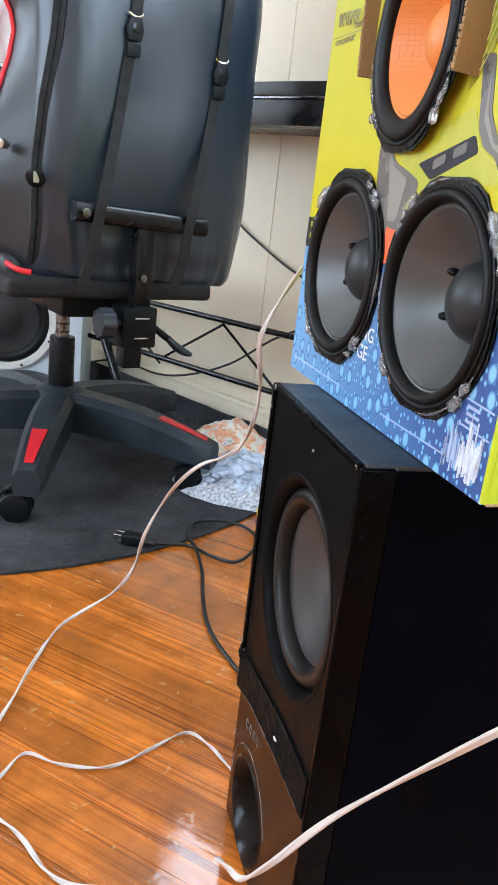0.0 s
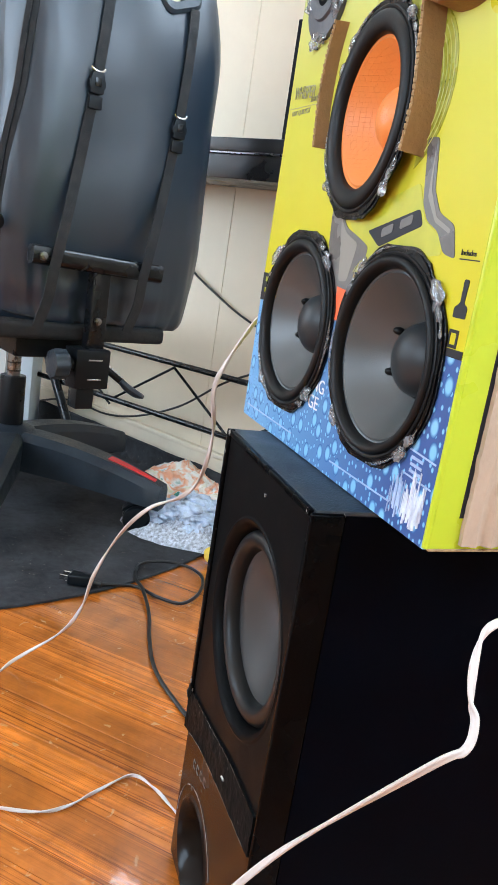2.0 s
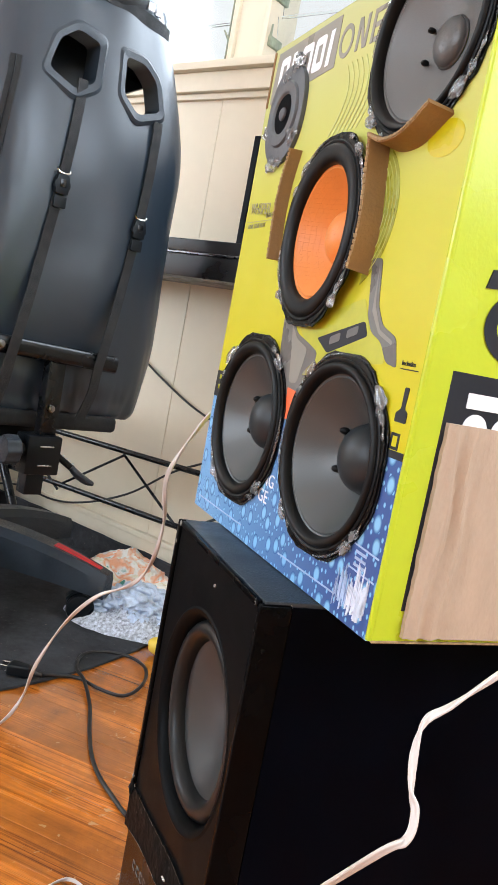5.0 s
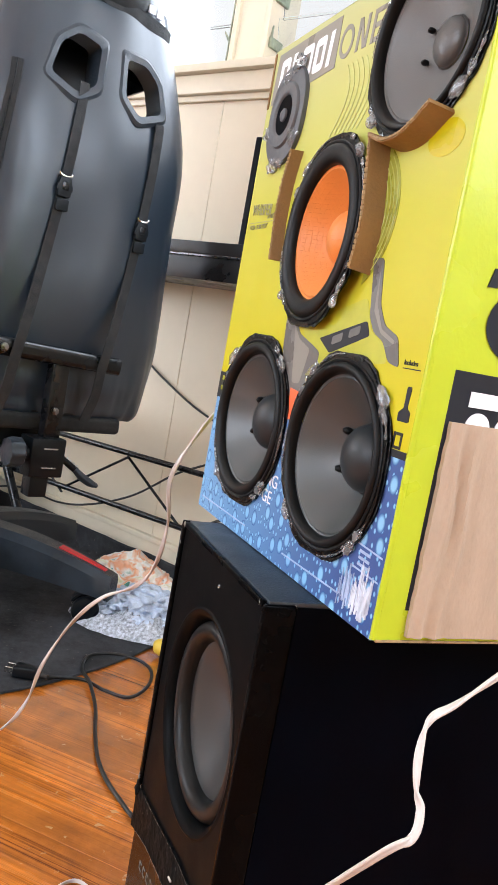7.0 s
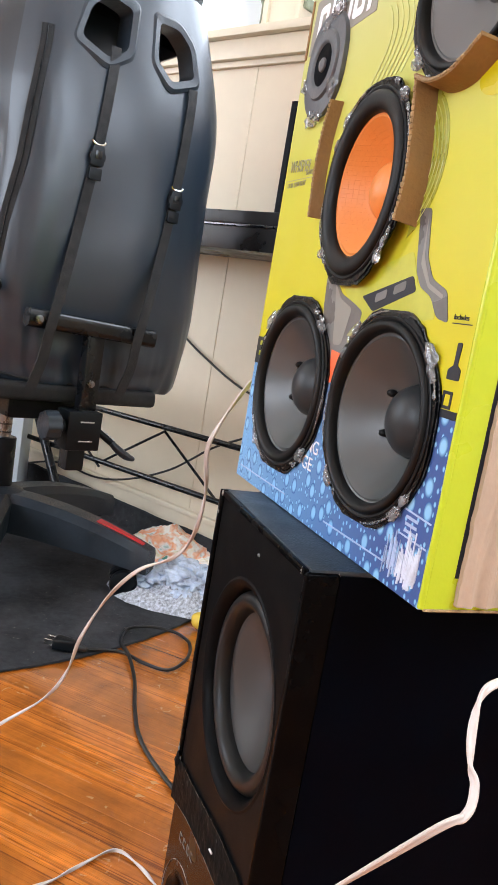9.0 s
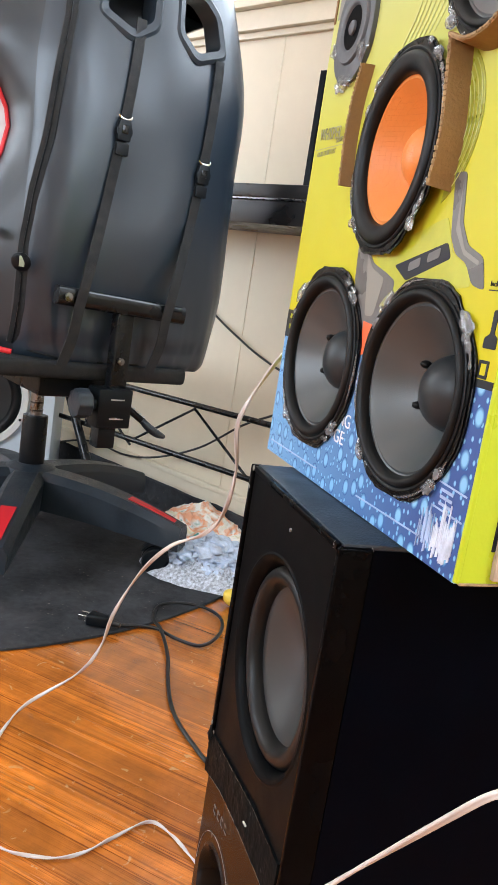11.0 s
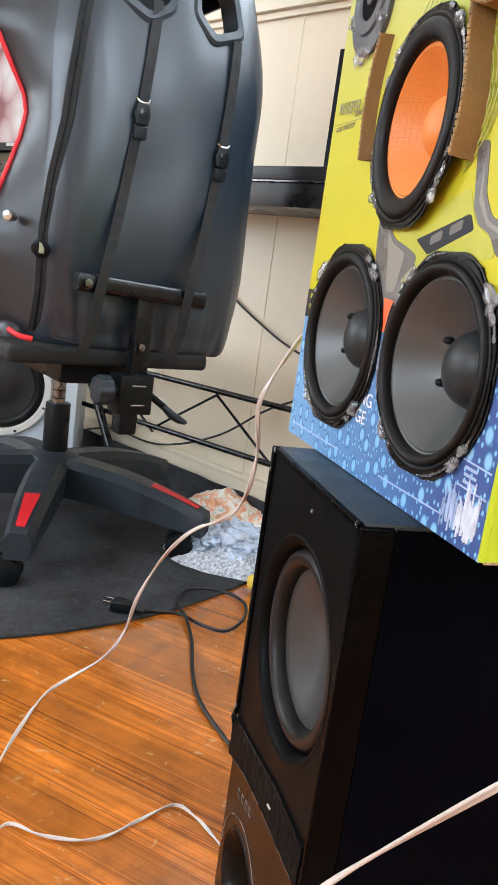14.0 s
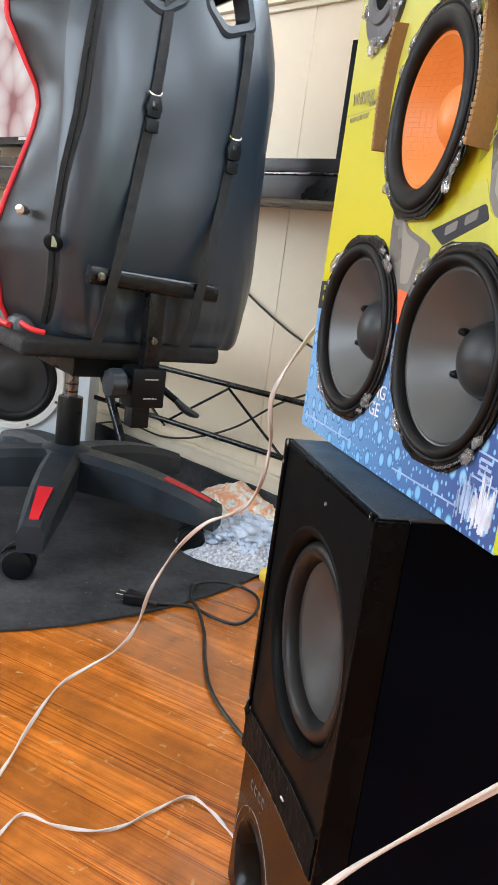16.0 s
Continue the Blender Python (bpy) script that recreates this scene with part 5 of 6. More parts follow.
def chair():
    c = thing("gaming_chair", CHAIR, "black and red gaming chair seen from behind, with strap buckles", "chair")
    bm = bmesh.new()
    NZ, NB, NS = 130, 84, 8
    rings = []
    for i in range(NZ + 1):
        z = 0.45 + (1.36 - 0.45) * i / NZ
        hb, hf = curve(BACK_HW, z), curve(FRONT_HW, z)
        hr = min(hf, hb + 0.03)
        ring = []
        for k in range(NB + 1):
            s = -1 + 2 * k / NB
            y = back_y(CX + hb * s, z)
            low = math.exp(-((z - 0.47) / 0.09) ** 2) + 0.6 * abs(s) ** 3
            y += 0.006 * noise.noise(Vector((s * 2.2, z * 5, 1.3))) - 0.012 * math.exp(-((z - 0.46) / 0.02) ** 2)
            y += low * (0.0050 * noise.noise(Vector((s * 7, z * 9, 4.3))) + 0.0026 * noise.noise(Vector((s * 17 + z * 9, z * 14, 8.3))))
            ring.append((CX + hb * s, y, z))
        for k in range(1, NS):
            u = k / NS
            ring.append((CX + hb + (hr - hb) * u, 0.030 + lean(z) + 0.085 * u, z))
        for k in range(49):
            s = 1 - 2 * k / 48
            ring.append((CX + (hr if s > 0 else hf) * s, 0.118 + lean(z) + 0.02 * (1 - s * s) * math.sin(z * 9) - 0.018 * (1 - s * s), z))
        for k in range(1, NS):
            u = 1 - k / NS
            ring.append((CX - hb - (hf - hb) * u - 0.004 * math.sin(math.pi * u), 0.030 + lean(z) + 0.085 * u + 0.004 * noise.noise(Vector((u * 3, z * 12, 2.2))), z))
        rings.append([bm.verts.new(p) for p in ring])
    m = len(rings[0])
    for a, b in zip(rings, rings[1:]):
        for k in range(m):
            j = (k + 1) % m
            x, z = (a[k].co.x + b[j].co.x) / 2, (a[k].co.z + b[j].co.z) / 2
            mid_front = NB + NS - 1 <= k < NB + NS + 48
            shifts = (0.0,) if k < NB else (0.0, 0.02, 0.04, 0.06, 0.08, 0.10)
            if (k < NB or mid_front) and any(inside((x - q, z), hole) for q in shifts for hole in (HOLE_L, HOLE_R)):
                continue
            f = bm.faces.new((a[k], a[j], b[j], b[k]))
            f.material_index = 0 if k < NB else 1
    bm.faces.new(rings[0]), bm.faces.new(rings[-1])
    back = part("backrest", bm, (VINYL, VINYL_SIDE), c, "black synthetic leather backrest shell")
    for hole in (HOLE_L, HOLE_R):
        lo = round_poly(hole, 0.012, 5)
        ctr = Vector((sum(p[0] for p in hole) / 6, sum(p[1] for p in hole) / 6))
        ring_o = [ctr + (Vector(p) - ctr) * 1.27 for p in lo]
        ring_i = [ctr + (Vector(p) - ctr) * 0.91 for p in lo]
        bm = bmesh.new()
        n = len(lo)
        mid = [o * 0.65 + i * 0.35 for o, i in zip(ring_o, ring_i)]
        prof = ((ring_o, 0.006), (ring_o, -0.003), (mid, -0.0075), (ring_i, -0.005), (ring_i, 0.045))
        rows = [[bm.verts.new((p[0], back_y(p[0], p[1]) + dy, p[1])) for p in pts] for pts, dy in prof]
        for a, b in zip(rows, rows[1:]):
            for k in range(n):
                bm.faces.new((a[k], a[(k + 1) % n], b[(k + 1) % n], b[k]))
        part("slot_bezel", bm, DULL_PLASTIC, back, "moulded grey slot surround")
    # red piping along both wings
    for sgn in (-1, 1):
        path = [Vector((CX + sgn * ((curve(FRONT_HW, z) if sgn < 0 else min(curve(FRONT_HW, z), curve(BACK_HW, z) + 0.03)) + 0.002), 0.116 + lean(z), z)) for z in np.linspace(0.47, 1.30, 60)]
        part("piping", sweep(path, circle(0.0045, 8), up=Vector((0, 1, 0))), RED, back, "red piping")
    # the zip seam along one edge
    def zip_at(z):
        x = curve(ZIP, z)
        for _ in range(3):
            y = back_y(x, z)
            x = -0.56 + (curve(ZIP, z) + 0.56) * (1.33 + y) / 1.33
        return x, back_y(x, z)
    path = [Vector((zip_at(z)[0] - 0.001, zip_at(z)[1] - 0.0035, z)) for z in np.linspace(0.475, 1.06, 60)]
    seam = part("zip_seam", sweep(path, [(-0.0105, -0.0016), (0.0105, -0.0016), (0.0095, 0.0016), (-0.0095, 0.0016)], up=Vector((-0.45, -0.89, 0))), WEB, back, "black zip tape")
    part("zip_teeth", sweep([p + Vector((-0.0012, -0.0022, 0)) for p in path], circle(0.0013, 6), up=Vector((-0.6, -0.8, 0))), PLASTIC, seam)
    # the rolled seam along the foot of the back panel
    xs = np.linspace(-0.070, CX + 0.165, 60)
    foot = [Vector((x, back_y(x, 0.460) - 0.009, 0.459 + 0.012 * abs((x - CX) / 0.2) ** 4)) for x in xs]
    part("foot_seam", sweep(smooth_path(foot, 2), circle(0.0024, 8), up=Vector((0, 1, 0))), WEB, back, "rolled seam along the foot")
    part("valve", lathe([(0.016, 0), (0.017, 0.004), (0.013, 0.007), (0.006, 0.008), (0, 0.0085)], m=Matrix.Translation((-0.087, 0.0, 0.622)) @ Matrix.Rotation(radians(115), 4, "X") @ Matrix.Rotation(radians(-30), 4, "Y"), seg=24), PLASTIC, back)
    part("zip_pull", box(-0.0945, -0.085, -0.0105, -0.0085, 0.613, 0.631, 0.003, 3), HANDLE_GREEN, back, "dull olive pull tab")
    part("bolt", rod((-0.120, 0.058, 0.668), (-0.136, 0.040, 0.668), 0.0085, seg=14, b=0.001), CHROME, back)
    part("head_pillow", blob((CX, 0.09, 1.265), 0.11, 5, squash=(0.95, 0.62, 0.62), amp=0.1), WEB, c, "black head cushion")
    bm = plate(round_poly([(-0.04, 1.06), (0.20, 1.07), (0.345, 1.16), (0.345, 1.31), (-0.04, 1.31)], 0.03), 0.165, 0.22, b=0.012)
    part("neck_pillow", bm, VINYL, c, "black neck cushion in front of the slots")
    def band_z(x):
        return 1.226 - 0.10 * (x - CX - 0.05)
    path = [Vector((x, back_y(x, band_z(x)) - 0.004, band_z(x))) for x in np.linspace(CX - 0.125, CX + 0.150, 24)]
    part("pillow_band", sweep(path, [(-0.0015, -0.012), (0.0015, -0.012), (0.0015, 0.012), (-0.0015, 0.012)]), WEB, c, "black band round the headrest")
    # the maker's patch above the band, its writing as plain strokes
    for k in range(4):
        x = CX + 0.046 + 0.021 * k
        z = band_z(x) + 0.022
        y = back_y(x + 0.007, z) - 0.0045
        part("label_bar", box(x, x + 0.015, y - 0.001, y + 0.004, z, z + (0.020 if k in (0, 3) else 0.015), 0.002, 2), PRINT_WHITE, c)
        part("label_bar", box(x, x + 0.016, y - 0.001, y + 0.004, z - 0.012, z - 0.007, 0.001, 1), PRINT_WHITE, c)
    # webbing straps with side-release buckles
    for top, buck, low in ((pushed(0.066, 1.036, 0.0), (0.060, 0.866), (0.006, 0.452)), (pushed(0.229, 1.014, 0.0), (0.231, 0.826), (0.187, 0.452))):
        def y_at(x, z):
            return back_y(x, z) - 0.005
        zs = np.linspace(top[1] + 0.012, low[1], 90)
        pts = [(np.interp(z, [low[1], buck[1], top[1]], [low[0], buck[0], top[0]]), z) for z in zs]
        path = []
        for x, z in pts:
            y = min(y_at(x, z), float(np.interp(z, [low[1], 0.555, 0.590, 0.74], [-0.0560, -0.0640, -0.0640, y_at(x, 0.74)])) if z < 0.74 else 0)
            path.append(Vector((-0.56 + (x + 0.56) * (1.33 + y) / (1.33 + y_at(x, z)), y, z)))
        strap = part("strap", sweep(path, [(-0.0095, -0.0011), (0.0095, -0.0011), (0.0095, 0.0011), (-0.0095, 0.0011)], up=Vector((0, 1, 0))), WEB, c, "woven black strap")
        x, z = buck
        y = y_at(x, z)
        bm = plate(round_poly([(x - 0.0125, z - 0.016), (x + 0.0125, z - 0.016), (x + 0.0135, z + 0.006), (x + 0.010, z + 0.019), (x - 0.010, z + 0.019), (x - 0.0135, z + 0.006)], 0.004), y - 0.0085, y + 0.001, b=0.002)
        buckle = part("buckle", bm, PLASTIC, strap, "black side-release buckle")
        for sg in (-1, 1):
            part("prong", plate(round_poly([(x + sg * 0.0105, z - 0.010), (x + sg * 0.0152, z - 0.004), (x + sg * 0.0150, z + 0.005), (x + sg * 0.0105, z + 0.008)], 0.002), y - 0.0075, y - 0.001, b=0.001), PLASTIC, buckle)
        part("ridge", box(x - 0.006, x + 0.006, y - 0.0098, y - 0.008, z - 0.004, z + 0.010, 0.0012), STEEL_BLACK, buckle)
        part("buckle", plate(round_poly([(x - 0.012, z - 0.040), (x + 0.012, z - 0.040), (x + 0.012, z - 0.019), (x - 0.012, z - 0.019)], 0.003), y - 0.0065, y + 0.001, b=0.0015), PLASTIC, strap)
        ring = [Vector((x + 0.0125 * math.cos(a), y - 0.005, z + 0.026 + 0.0065 * math.sin(a))) for a in (radians(180 + 180 * k / 10) for k in range(11))]
        part("metal_loop", sweep(ring, circle(0.0021, 8), up=Vector((0, 1, 0))), CHROME, strap, "bright metal loop")
    # crossbar, mast and tilt mechanism
    yb = -0.045
    bar = part("crossbar", sweep([Vector((-0.038, yb, 0.576)), Vector((0.090, yb, 0.570)), Vector((0.218, yb, 0.564))], [(p[0], p[1]) for p in round_poly([(-0.0135, -0.0165), (0.0135, -0.0165), (0.0135, 0.0165), (-0.0135, 0.0165)], 0.012, 6)]), STEEL_BLACK, c, "black steel crossbar")
    for x in (-0.022,):
        part("bolt", rod((x, yb - 0.014, 0.5745), (x, yb - 0.020, 0.5745), 0.0075, seg=12, b=0.001), DARK_STEEL, bar)
    part("mast", box(0.082, 0.116, yb - 0.002, yb + 0.008, 0.40, 0.567, 0.002), STEEL_BLACK, c, "flat black steel mast")
    part("mast_rib", box(0.078, 0.082, yb - 0.012, yb + 0.012, 0.40, 0.555, 0.001), STEEL_BLACK, c)
    part("bolt", rod((0.097, yb - 0.002, 0.468), (0.097, yb - 0.008, 0.468), 0.007, seg=12, b=0.001), DARK_STEEL, c)
    blk = part("recliner_block", box(0.054, 0.122, yb - 0.022, yb + 0.03, 0.345, 0.418, 0.004), PLASTIC, c)
    part("recliner_block", box(0.064, 0.100, yb - 0.012, yb + 0.022, 0.305, 0.346, 0.003), PLASTIC, c)
    for z in (0.362, 0.398):
        part("slot", box(0.078, 0.106, yb - 0.0235, yb - 0.0215, z, z + 0.0025, 0.0005, 1), SILVER, blk)
    knob = lathe([(0, 0), (0.020, 0), (0.026, 0.004), (0.027, 0.020), (0.025, 0.030), (0.012, 0.033), (0, 0.033)], seg=60, m=Matrix.Translation((0.044, yb - 0.004, 0.388)) @ Matrix.Rotation(radians(-90), 4, "Y"))
    for v in knob.verts:
        d = Vector((0, v.co.y - (yb - 0.004), v.co.z - 0.388))
        v.co += d * 0.05 * math.cos(8 * math.atan2(d.z, d.y))
    part("knob", knob, DULL_PLASTIC, c, "ribbed tension knob")
    part("knob_stem", rod((0.044, yb - 0.004, 0.388), (0.058, yb - 0.004, 0.388), 0.012, seg=14), PLASTIC, c)
    lever = part("lever", rod((0.118, yb + 0.005, 0.386), (0.160, yb - 0.005, 0.356), 0.0065, seg=12), PLASTIC, c, "black lever with a paddle tip")
    for k in range(6):
        p = Vector((0.124, yb - 0.001, 0.389)).lerp(Vector((0.156, yb - 0.010, 0.366)), k / 5)
        part("stud", rod(p, p + Vector((0, -0.002, 0.0015)), 0.0017, seg=6), SILVER, lever)
    path = smooth_path([(0.156, yb - 0.004, 0.359), (0.172, yb - 0.008, 0.345), (0.190, yb - 0.010, 0.334), (0.204, yb - 0.010, 0.329)], 5)
    part("paddle", sweep(path, [(0.011 * x, 0.006 * y) for x, y in circle(1, 12)], scale=lambda u: 0.6 + 0.75 * math.sin(math.pi * min(1, 0.15 + u * 0.75))), DULL_PLASTIC, lever)
    # seat and its pan
    part("seat", box(CX - 0.250, CX + 0.185, 0.08, 0.50, 0.412, 0.490, 0.03, 4), VINYL_SIDE, c, "dark padded seat cushion")
    part("seat_skirt", box(-0.135, 0.266, -0.016, 0.42, 0.424, 0.456, 0.012, 4), WEB, c, "black padded skirt below the backrest")
    part("seat_pan", box(CX - 0.16, CX - 0.02, 0.02, 0.38, 0.384, 0.433, 0.008), PLASTIC, c)
    part("seat_piping", sweep([Vector((CX - 0.253, y, 0.462)) for y in np.linspace(0.11, 0.47, 20)], circle(0.006, 8)), RED, c, "red piping")
    part("red_accent", sweep(smooth_path([(-0.128, 0.02, 0.478), (-0.115, 0.0, 0.470), (-0.095, -0.012, 0.467)], 5), circle(0.005, 8)), RED, c, "red accent piping")
    # gas lift
    hub = Vector((0.0897, 0.304, 0))
    HX, HY = hub.x, hub.y
    part("piston", rod((HX, HY, 0.26), (HX, HY, 0.39), 0.0145, seg=24), DARK_STEEL, c, "bare steel piston")
    for z in (0.300, 0.318):
        part("piston_ring", rod((HX, HY, z), (HX, HY, z + 0.003), 0.0150, seg=24), STEEL_BLACK, c)
    part("lift_cover", rod((HX, HY, 0.135), (HX, HY, 0.290), 0.0285, 0.0275, seg=28, b=0.003), PLASTIC, c, "black gas-lift tube")
    # star base on twin-wheel castors
    part("base_hub", lathe([(0, 0.10), (0.058, 0.10), (0.064, 0.13), (0.055, 0.172), (0.036, 0.182), (0.029, 0.182)], seg=30, m=Matrix.Translation((HX, HY, 0))), DULL_PLASTIC, c)
    for k in range(5):
        a = radians((-84, -16, 56, 128, 200)[k] - 36)
        d, s = Vector((math.cos(a), math.sin(a), 0)), Vector((-math.sin(a), math.cos(a), 0))
        bm = bmesh.new()
        rows = []
        for q in range(13):
            u = q / 12
            r = 0.035 + 0.345 * u
            w = 0.040 - 0.014 * u + 0.004 * math.sin(math.pi * u)
            top = 0.172 - 0.058 * u ** 2.0
            bot = 0.086 - 0.024 * u + 0.006 * math.sin(math.pi * u)
            o = Vector((HX, HY, 0)) + d * r
            rows.append([bm.verts.new(o + s * x + Vector((0, 0, z))) for x, z in ((-w * 0.9, bot), (w * 0.9, bot), (w, top - 0.016), (w * 0.62, top), (-w * 0.62, top), (-w, top - 0.016))])
        for p, q in zip(rows, rows[1:]):
            for i in range(6):
                bm.faces.new((p[i], p[(i + 1) % 6], q[(i + 1) % 6], q[i]))
        bm.faces.new(rows[0]), bm.faces.new(rows[-1])
        leg = part("base_leg", bm, DULL_PLASTIC, c)
        bm = bmesh.new()
        rows = []
        for q in range(7):
            u = 0.62 + 0.32 * q / 6
            r = 0.035 + 0.345 * u
            w = (0.040 - 0.014 * u) * (0.34 + 0.17 * (1 - q / 6)) * (0.72 if k == 1 else 1)
            top = 0.172 - 0.058 * u ** 2.0
            o = Vector((HX, HY, 0)) + d * r
            rows.append([bm.verts.new(o + s * x + Vector((0, 0, z))) for x, z in ((-w, top - 0.003), (w, top - 0.003), (w * 0.95, top + 0.0022), (-w * 0.95, top + 0.0022))])
        for p, q in zip(rows, rows[1:]):
            for i in range(4):
                bm.faces.new((p[i], p[(i + 1) % 4], q[(i + 1) % 4], q[i]))
        bm.faces.new(rows[0]), bm.faces.new(rows[-1])
        if k in (2, 3):
            bm.free()
        else:
            part("leg_inlay", bm, RED, leg, "red inlay")
        tip = Vector((HX, HY, 0)) + d * 0.348
        turn = radians(150) if k in (0, 1) else a + 0.5 + k
        f, ax = Vector((math.cos(turn), math.sin(turn), 0)), Vector((-math.sin(turn), math.cos(turn), 0))
        ctr = tip + f * 0.022 + Vector((0, 0, 0.031))
        castor = part("castor", rod(tip + Vector((0, 0, 0.06)), tip + Vector((0, 0, 0.095)), 0.012, seg=12), PLASTIC, c)
        for sg in (-1, 1):
            t = Matrix.Translation(ctr + ax * sg * 0.004) @ (ax * sg).to_track_quat("Z", "Y").to_matrix().to_4x4()
            part("wheel", lathe([(0, 0), (0.027, 0), (0.030, 0.003), (0.0305, 0.014), (0.028, 0.019), (0.018, 0.022), (0, 0.023)], seg=26, m=t), PLASTIC, castor)
        t = Matrix.Translation(ctr - ax * 0.014) @ ax.to_track_quat("Z", "Y").to_matrix().to_4x4()
        hood = bmesh.new()
        rows = []
        for q in range(11):
            ang = radians(55 + 95 * q / 10)
            rad = 0.034
            p = ctr + (-f * math.cos(ang) * -1) * rad * -1 + Vector((0, 0, math.sin(ang) * rad))
            rows.append([hood.verts.new(p + ax * x) for x in (-0.012, 0.012)] + [hood.verts.new(p + (p - ctr) * 0.12 + ax * x) for x in (0.012, -0.012)])
        for p, q in zip(rows, rows[1:]):
            for i in range(4):
                hood.faces.new((p[i], p[(i + 1) % 4], q[(i + 1) % 4], q[i]))
        hood.faces.new(rows[0]), hood.faces.new(rows[-1])
        part("hood", hood, PLASTIC, castor)
    return c


chair()

# ---------------------------------------------------------------- things on the floor


def chair_mat():
    bm = bmesh.new()
    N = 120
    cx, cy, r = MAT_C
    prof = tuple((q * 0.02, 0.0035) for q in range(46)) + ((r - 0.010, 0.0035), (r - 0.008, 0.0048), (r - 0.001, 0.0046), (r, 0.001), (r - 0.001, 0.0004))
    bm = lathe(prof, seg=N)
    for v in bm.verts:
        if v.co.xy.length > 0.1:
            k = 1 + 0.004 * noise.noise(v.co * 2.1)
            v.co.x *= k
            v.co.y *= k
        # the far side turns up against the wall
        q = ROOM.inverted() @ Vector((v.co.x + cx, v.co.y + cy, v.co.z))
        rise = min(max(0.0, q.y + 0.045), TURN_UP + 0.006 * noise.noise(Vector((q.x * 9, 0, 2))))
        q.y = min(q.y, -0.045 + v.co.z)
        q = ROOM @ q
        v.co.z += rise
        v.co.x, v.co.y = q.x - cx, q.y - cy
    return tagged(part("chair_mat", bm, MAT_BLACK, m=pose(cx, cy, 0.0005)), "round charcoal felt chair mat on the wooden floor", "mat")


TURN_UP = 0.06
MAT_C = (-0.776, 1.981, 0.934)
chair_mat()


def cloth_heap(name, outline, height, seed, material, label, freq=9.0, lumps=0.6, n=90, puff=0.0):
    """A crumpled cloth: a dome over an outline with folds, closed below."""
    cx, cy = sum(p[0] for p in outline) / len(outline), sum(p[1] for p in outline) / len(outline)
    edge = smooth_path([(*p, 0) for p in outline + outline[:1]], 10)[:-1]
    bm = bmesh.new()
    rings = []
    for i in range(n + 1):
        u = i / n
        ring = []
        for e in edge:
            x, y = cx + (e.x - cx) * u, cy + (e.y - cy) * u
            q = Vector((x, y, 0)) * freq + Vector((seed, seed, seed))
            fold = noise.noise(q) + 0.55 * noise.noise(q * 2.3) + puff * (0.75 - 2.2 * abs(noise.noise(q * 1.7 + Vector((0, 0, 5))))) + 0.3 * noise.noise(q * 5.1) + 0.22 * noise.noise(q * 13) + 0.1 * noise.noise(q * 27)
            z = height * (1 - u ** 5) * (0.62 + lumps * fold) + 0.008 * (1 - u ** 10)
            w = 1 + 0.06 * noise.noise(q * 1.4 + Vector((9, 0, 0))) * u
            ring.append((cx + (x - cx) * w, cy + (y - cy) * w, 0.006 + max(0.0, z)))
        rings.append([bm.verts.new(p) for p in (ring if i else ring[:1])])
    m = len(edge)
    for a, b in zip(rings, rings[1:]):
        for k in range(m):
            j = (k + 1) % m
            vs = list(dict.fromkeys([a[k % len(a)], a[j % len(a)], b[j], b[k]]))
            bm.faces.new(vs)
    bm.faces.new(rings[-1])
    return tagged(part(name, bm, material), label, "cloth")


cloth_heap("printed_blanket", [(-0.20, 1.88), (-0.13, 1.75), (0.02, 1.71), (0.14, 1.74), (0.17, 1.90), (0.08, 2.03), (-0.10, 2.05)], 0.052, 3.0, CLOTH, "crumpled fleece with an orange, white and green print on the mat", 9)


def tufted_fleece():
    """A bunched fleece: a rumpled edge with rounded tufts piled on it."""
    f = thing("grey_fleece", pose(0, 0, 0), "bunched pale grey fleece with a curly pile on the mat", "cloth")
    heap = cloth_heap("fleece_base", [(-0.166, 1.66), (-0.130, 1.575), (-0.04, 1.525), (0.09, 1.52), (0.13, 1.62), (0.10, 1.72), (0.0, 1.75), (-0.09, 1.73)], 0.036, 8.0, FLEECE_DARK, "", 24, 0.55)
    heap.parent = f
    for key in list(heap.keys()):
        del heap[key]
    rng = random.Random(17)
    for k in range(46):
        a, r = rng.random() * 6.283, rng.random() ** 0.6
        x, y = -0.005 + 0.095 * r * math.cos(a), 1.632 + 0.066 * r * math.sin(a)
        z = 0.028 + 0.046 * (1 - r * r) * rng.uniform(0.6, 1.1)
        g = blob((x, y, z), rng.uniform(0.014, 0.024), rng.random() * 50, None, (rng.uniform(0.8, 1.5), rng.uniform(0.8, 1.3), rng.uniform(0.6, 0.9)), 0.85, 4, 1.7)
        part("tuft", g, FLEECE, f, "pale curly tuft" if k == 0 else "")
    return f


tufted_fleece()
tagged(part("yellow_ball", blob((0.056, 1.475, 0.021), 0.021, 2, amp=0.15, squash=(1.2, 1, 0.95)), YELLOW_RUBBER), "small yellow foam lump on the floor", "toy")


def flex(name, pts, material, section, label, turns=0.0, n=10):
    path = smooth_path(pts, n)
    return tagged(part(name, sweep(path, section, twist=lambda u: turns * 2 * math.pi * u), material), label, "cable")


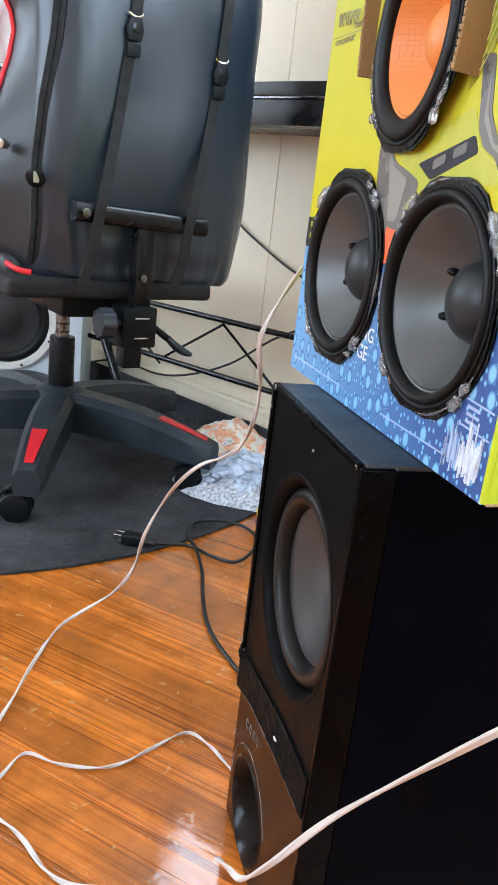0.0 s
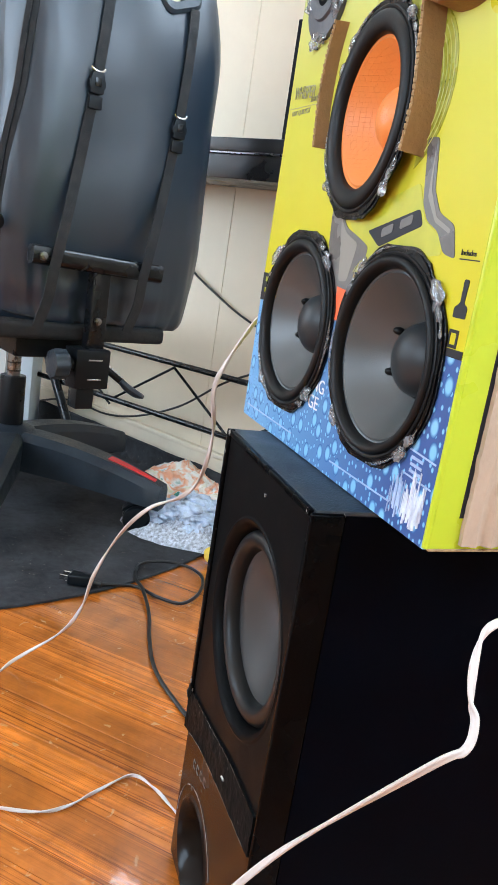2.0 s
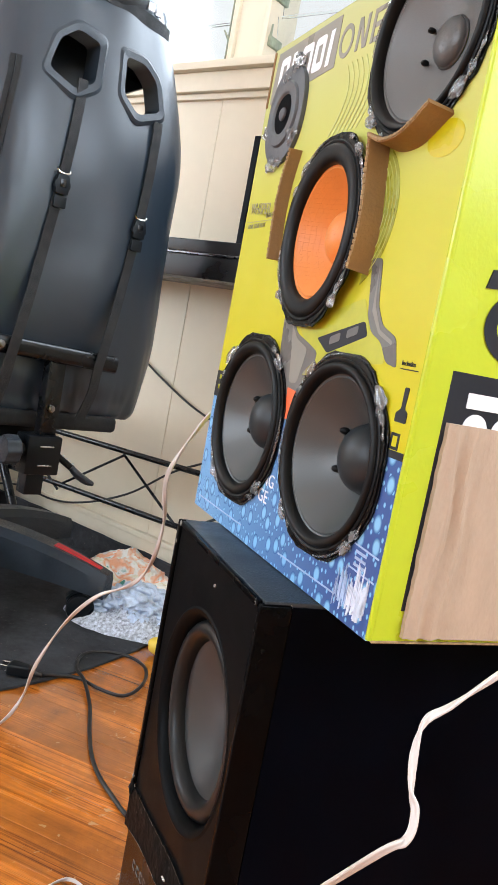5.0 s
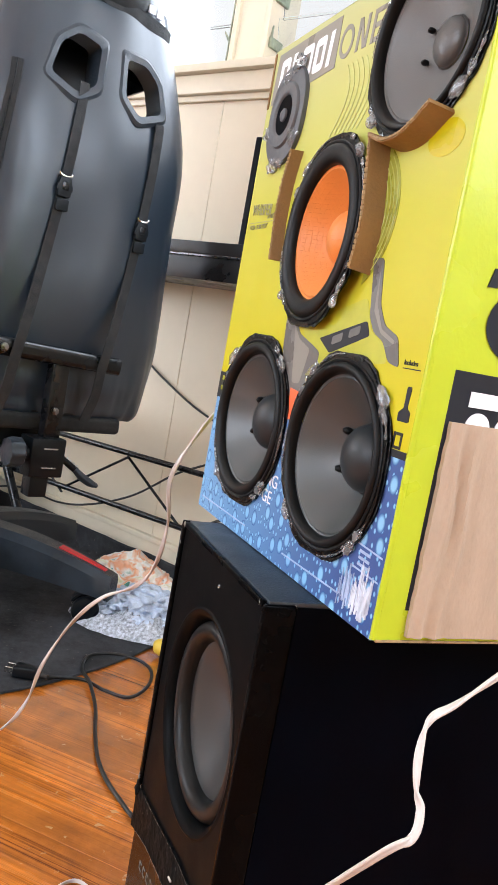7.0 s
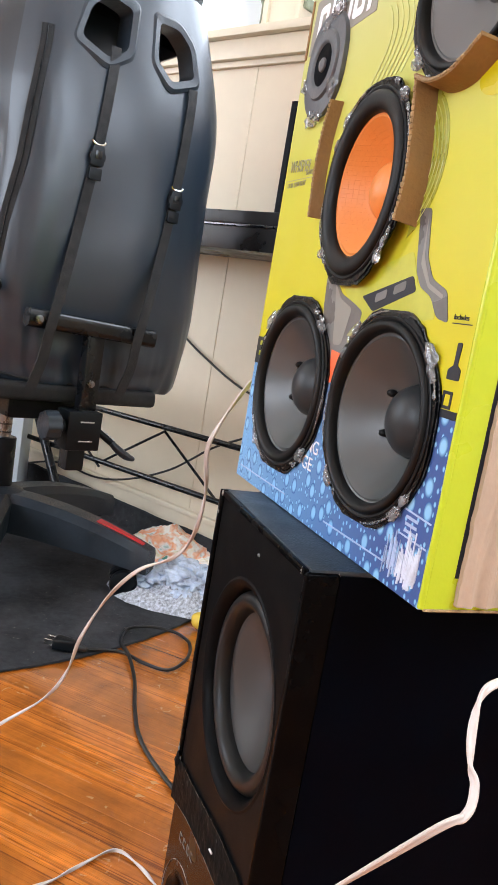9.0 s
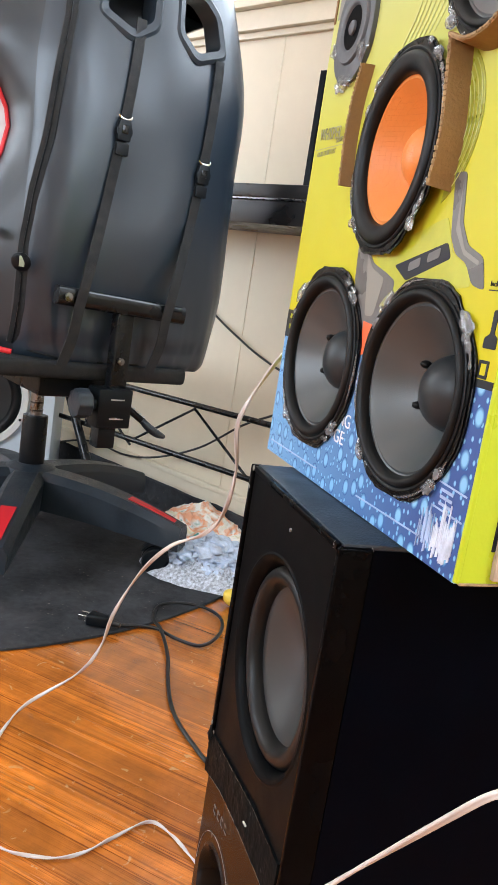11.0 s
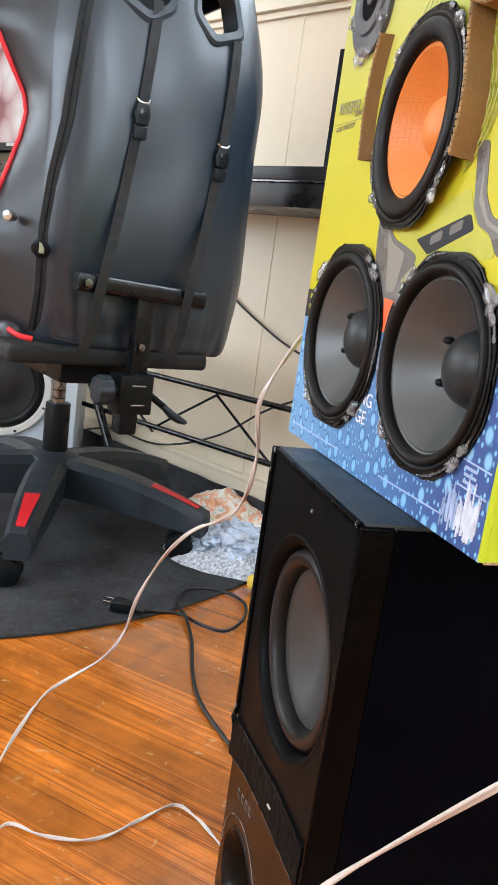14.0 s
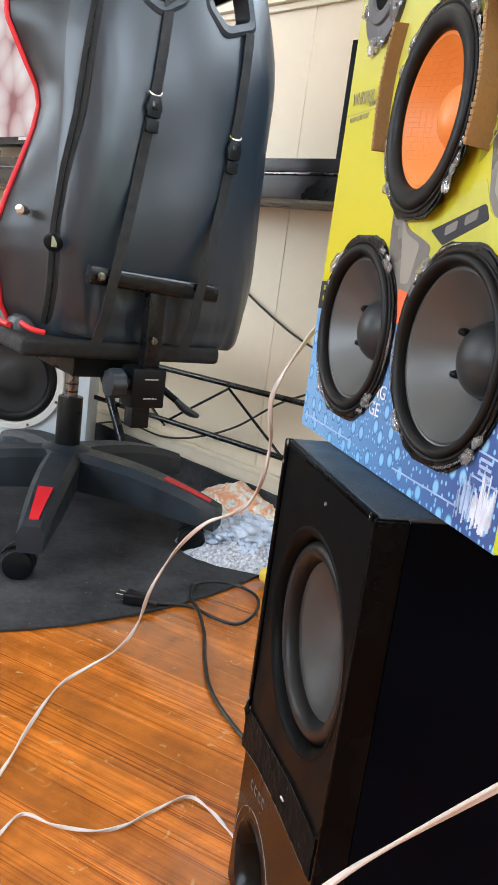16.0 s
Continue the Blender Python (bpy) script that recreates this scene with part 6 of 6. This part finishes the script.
# the black lead with its plug
flex("black_lead", [(-0.163, 1.293, 0.012), (-0.12, 1.315, 0.006), (-0.085, 1.318, 0.005), (-0.045, 1.285, 0.006), (0.0, 1.272, 0.006), (0.03, 1.32, 0.009), (0.032, 1.39, 0.008), (0.0, 1.437, 0.006), (-0.05, 1.445, 0.006), (-0.09, 1.42, 0.006),
                    (-0.095, 1.35, 0.010), (-0.075, 1.30, 0.011), (-0.055, 1.22, 0.006), (-0.045, 1.13, 0.005), (-0.03, 1.05, 0.005), (0.0, 0.98, 0.005), (0.05, 0.91, 0.005), (0.16, 0.86, 0.005)], CABLE, circle(0.0032, 10), "black power lead lying in a loop on the floor")


def plug():
    s = thing("plug", pose(-0.214, 1.302, 0.006, 0, 0, -12) @ Matrix.Diagonal((1.3, 1.3, 1.3, 1)), "black two-pin plug lying on the mat", "plug")
    bm = box(0.004, 0.036, -0.011, 0.011, 0.0, 0.016, 0.004, 3)
    for v in bm.verts:
        if v.co.x > 0.028:
            v.co.y *= 0.6
    part("body", bm, PLASTIC, s)
    part("strain_relief", rod((0.034, 0, 0.008), (0.052, 0, 0.007), 0.0055, 0.0035, 12), CABLE, s)
    for y in (-0.0065, 0.0065):
        part("pin", box(-0.008, 0.005, y - 0.0011, y + 0.0011, 0.0045, 0.0125, 0.0004, 1), CHROME, s)
    return s


plug()

# ivory speaker flex: points along each run
CORD_A = [(0.038, 0.797, 0.576), (0.029, 0.786, 0.567), (0.007, 0.791, 0.522), (-0.001, 0.796, 0.491), (0.005, 0.816, 0.439), (-0.002, 0.85, 0.377), (-0.022, 0.88, 0.34), (-0.06, 0.91, 0.309), (-0.096, 0.95, 0.253), (-0.128, 0.989, 0.175), (-0.143, 1.001, 0.114), (-0.171, 1.006, 0.067), (-0.243, 1.007, 0.004), (-0.255, 0.912, 0.004), (-0.258, 0.824, 0.004), (-0.264, 0.759, 0.004), (-0.279, 0.682, 0.004)]
CORD_B = [(-0.245, 0.639, 0.004), (-0.228, 0.695, 0.004), (-0.213, 0.734, 0.004), (-0.174, 0.724, 0.004), (-0.129, 0.724, 0.004), (-0.1, 0.738, 0.004), (-0.072, 0.767, 0.004), (-0.035, 0.801, 0.004), (-0.006, 0.783, 0.004), (0.015, 0.757, 0.004), (0.044, 0.717, 0.004)]
CORD_C = [(-0.284, 0.649, 0.004), (-0.242, 0.647, 0.004), (-0.208, 0.635, 0.004), (-0.179, 0.615, 0.004), (-0.147, 0.582, 0.004), (-0.116, 0.568, 0.004), (-0.069, 0.572, 0.004), (-0.025, 0.567, 0.004)]
CORD_D = [(0.222, 0.369, 0.514), (0.193, 0.355, 0.499), (0.166, 0.344, 0.483), (0.15, 0.336, 0.476), (0.144, 0.327, 0.463), (0.143, 0.318, 0.446), (0.145, 0.312, 0.438), (0.141, 0.306, 0.426), (0.125, 0.305, 0.415), (0.076, 0.365, 0.307), (0.043, 0.379, 0.251), (0.028, 0.39, 0.225), (0.019, 0.4, 0.221), (0.011, 0.418, 0.21)]
flex("white_cord", CORD_A, CORD, twin(0.00135), "ivory twin flex hanging from the carton down to the floor", 5)
flex("white_cord", CORD_B, CORD, twin(0.0011), "ivory twin flex lying in waves on the floor", 4)
flex("white_cord", CORD_C, CORD, twin(0.00135), "ivory twin flex curling over the floor", 2)
flex("white_cord", CORD_D, CORD, twin(0.0012), "ivory twin flex hanging past the subwoofer's side", 3)

# ---------------------------------------------------------------- wooden floor, board by board
floor = thing("floor", pose(0, 0, 0, 0, 0, -26.5), "orange-brown varnished strip floor with scuffs and scratches", "floor", kind="structure")
part("subfloor", box(-2.34, 3.04, -4.24, 0.04, -0.06, -0.020, 0), BASE_WOOD, floor, smooth=False).matrix_local = pose(0, 0, 0, 0, 0, 26.5) @ ROOM
rng = random.Random(11)
plank_w, made = 0.058, {}


def plank_mesh(length):
    if length not in made:
        bm = box(0, length - 0.0001, 0.0001, plank_w - 0.0001, -0.018, 0.0, 0.0002, 1)
        bm.normal_update()
        me = bpy.data.meshes.new("plank")
        bm.to_mesh(me)
        bm.free()
        me.materials.append(FLOOR_WOOD)
        made[length] = me
    return made[length]



def run_of(y):
    """From where to where a row of boards lies inside the room."""
    inv = ROOM.inverted() @ pose(0, 0, 0, 0, 0, -26.5)
    p, d = inv @ Vector((0, y, 0)), inv.to_3x3() @ Vector((1, 0, 0))
    spans = [sorted(((lo - p[i]) / d[i], (hi - p[i]) / d[i])) for i, lo, hi in ((0, -2.34, 3.04), (1, -4.24, 0.04))]
    return max(spans[0][0], spans[1][0]), min(spans[0][1], spans[1][1])


rest = bmesh.new()
for row in range(-90, 90):
    y = row * plank_w
    x, end = run_of(y + plank_w / 2)
    first = True
    while end - x > 0.05:
        length = rng.choice((1.8, 2.2, 2.6, 3.0)) - (rng.choice((0.4, 0.8, 1.2)) if first else 0)
        length, first = round(min(length, end - x), 2), False
        if 0.0 < y < 2.3 and -2.6 < x < 1.0:
            ob = new("plank", plank_mesh(length))
            ob.parent = floor
            ob.matrix_local = pose(x, y, -rng.random() * 0.0002)
        else:
            box(x, x + length - 0.0004, y + 0.0002, y + plank_w - 0.0002, -0.018, 0, 0, 1, rest)
        x += length
tagged(part("planks", rest, FLOOR_WOOD, floor, smooth=False), kind="stuff")
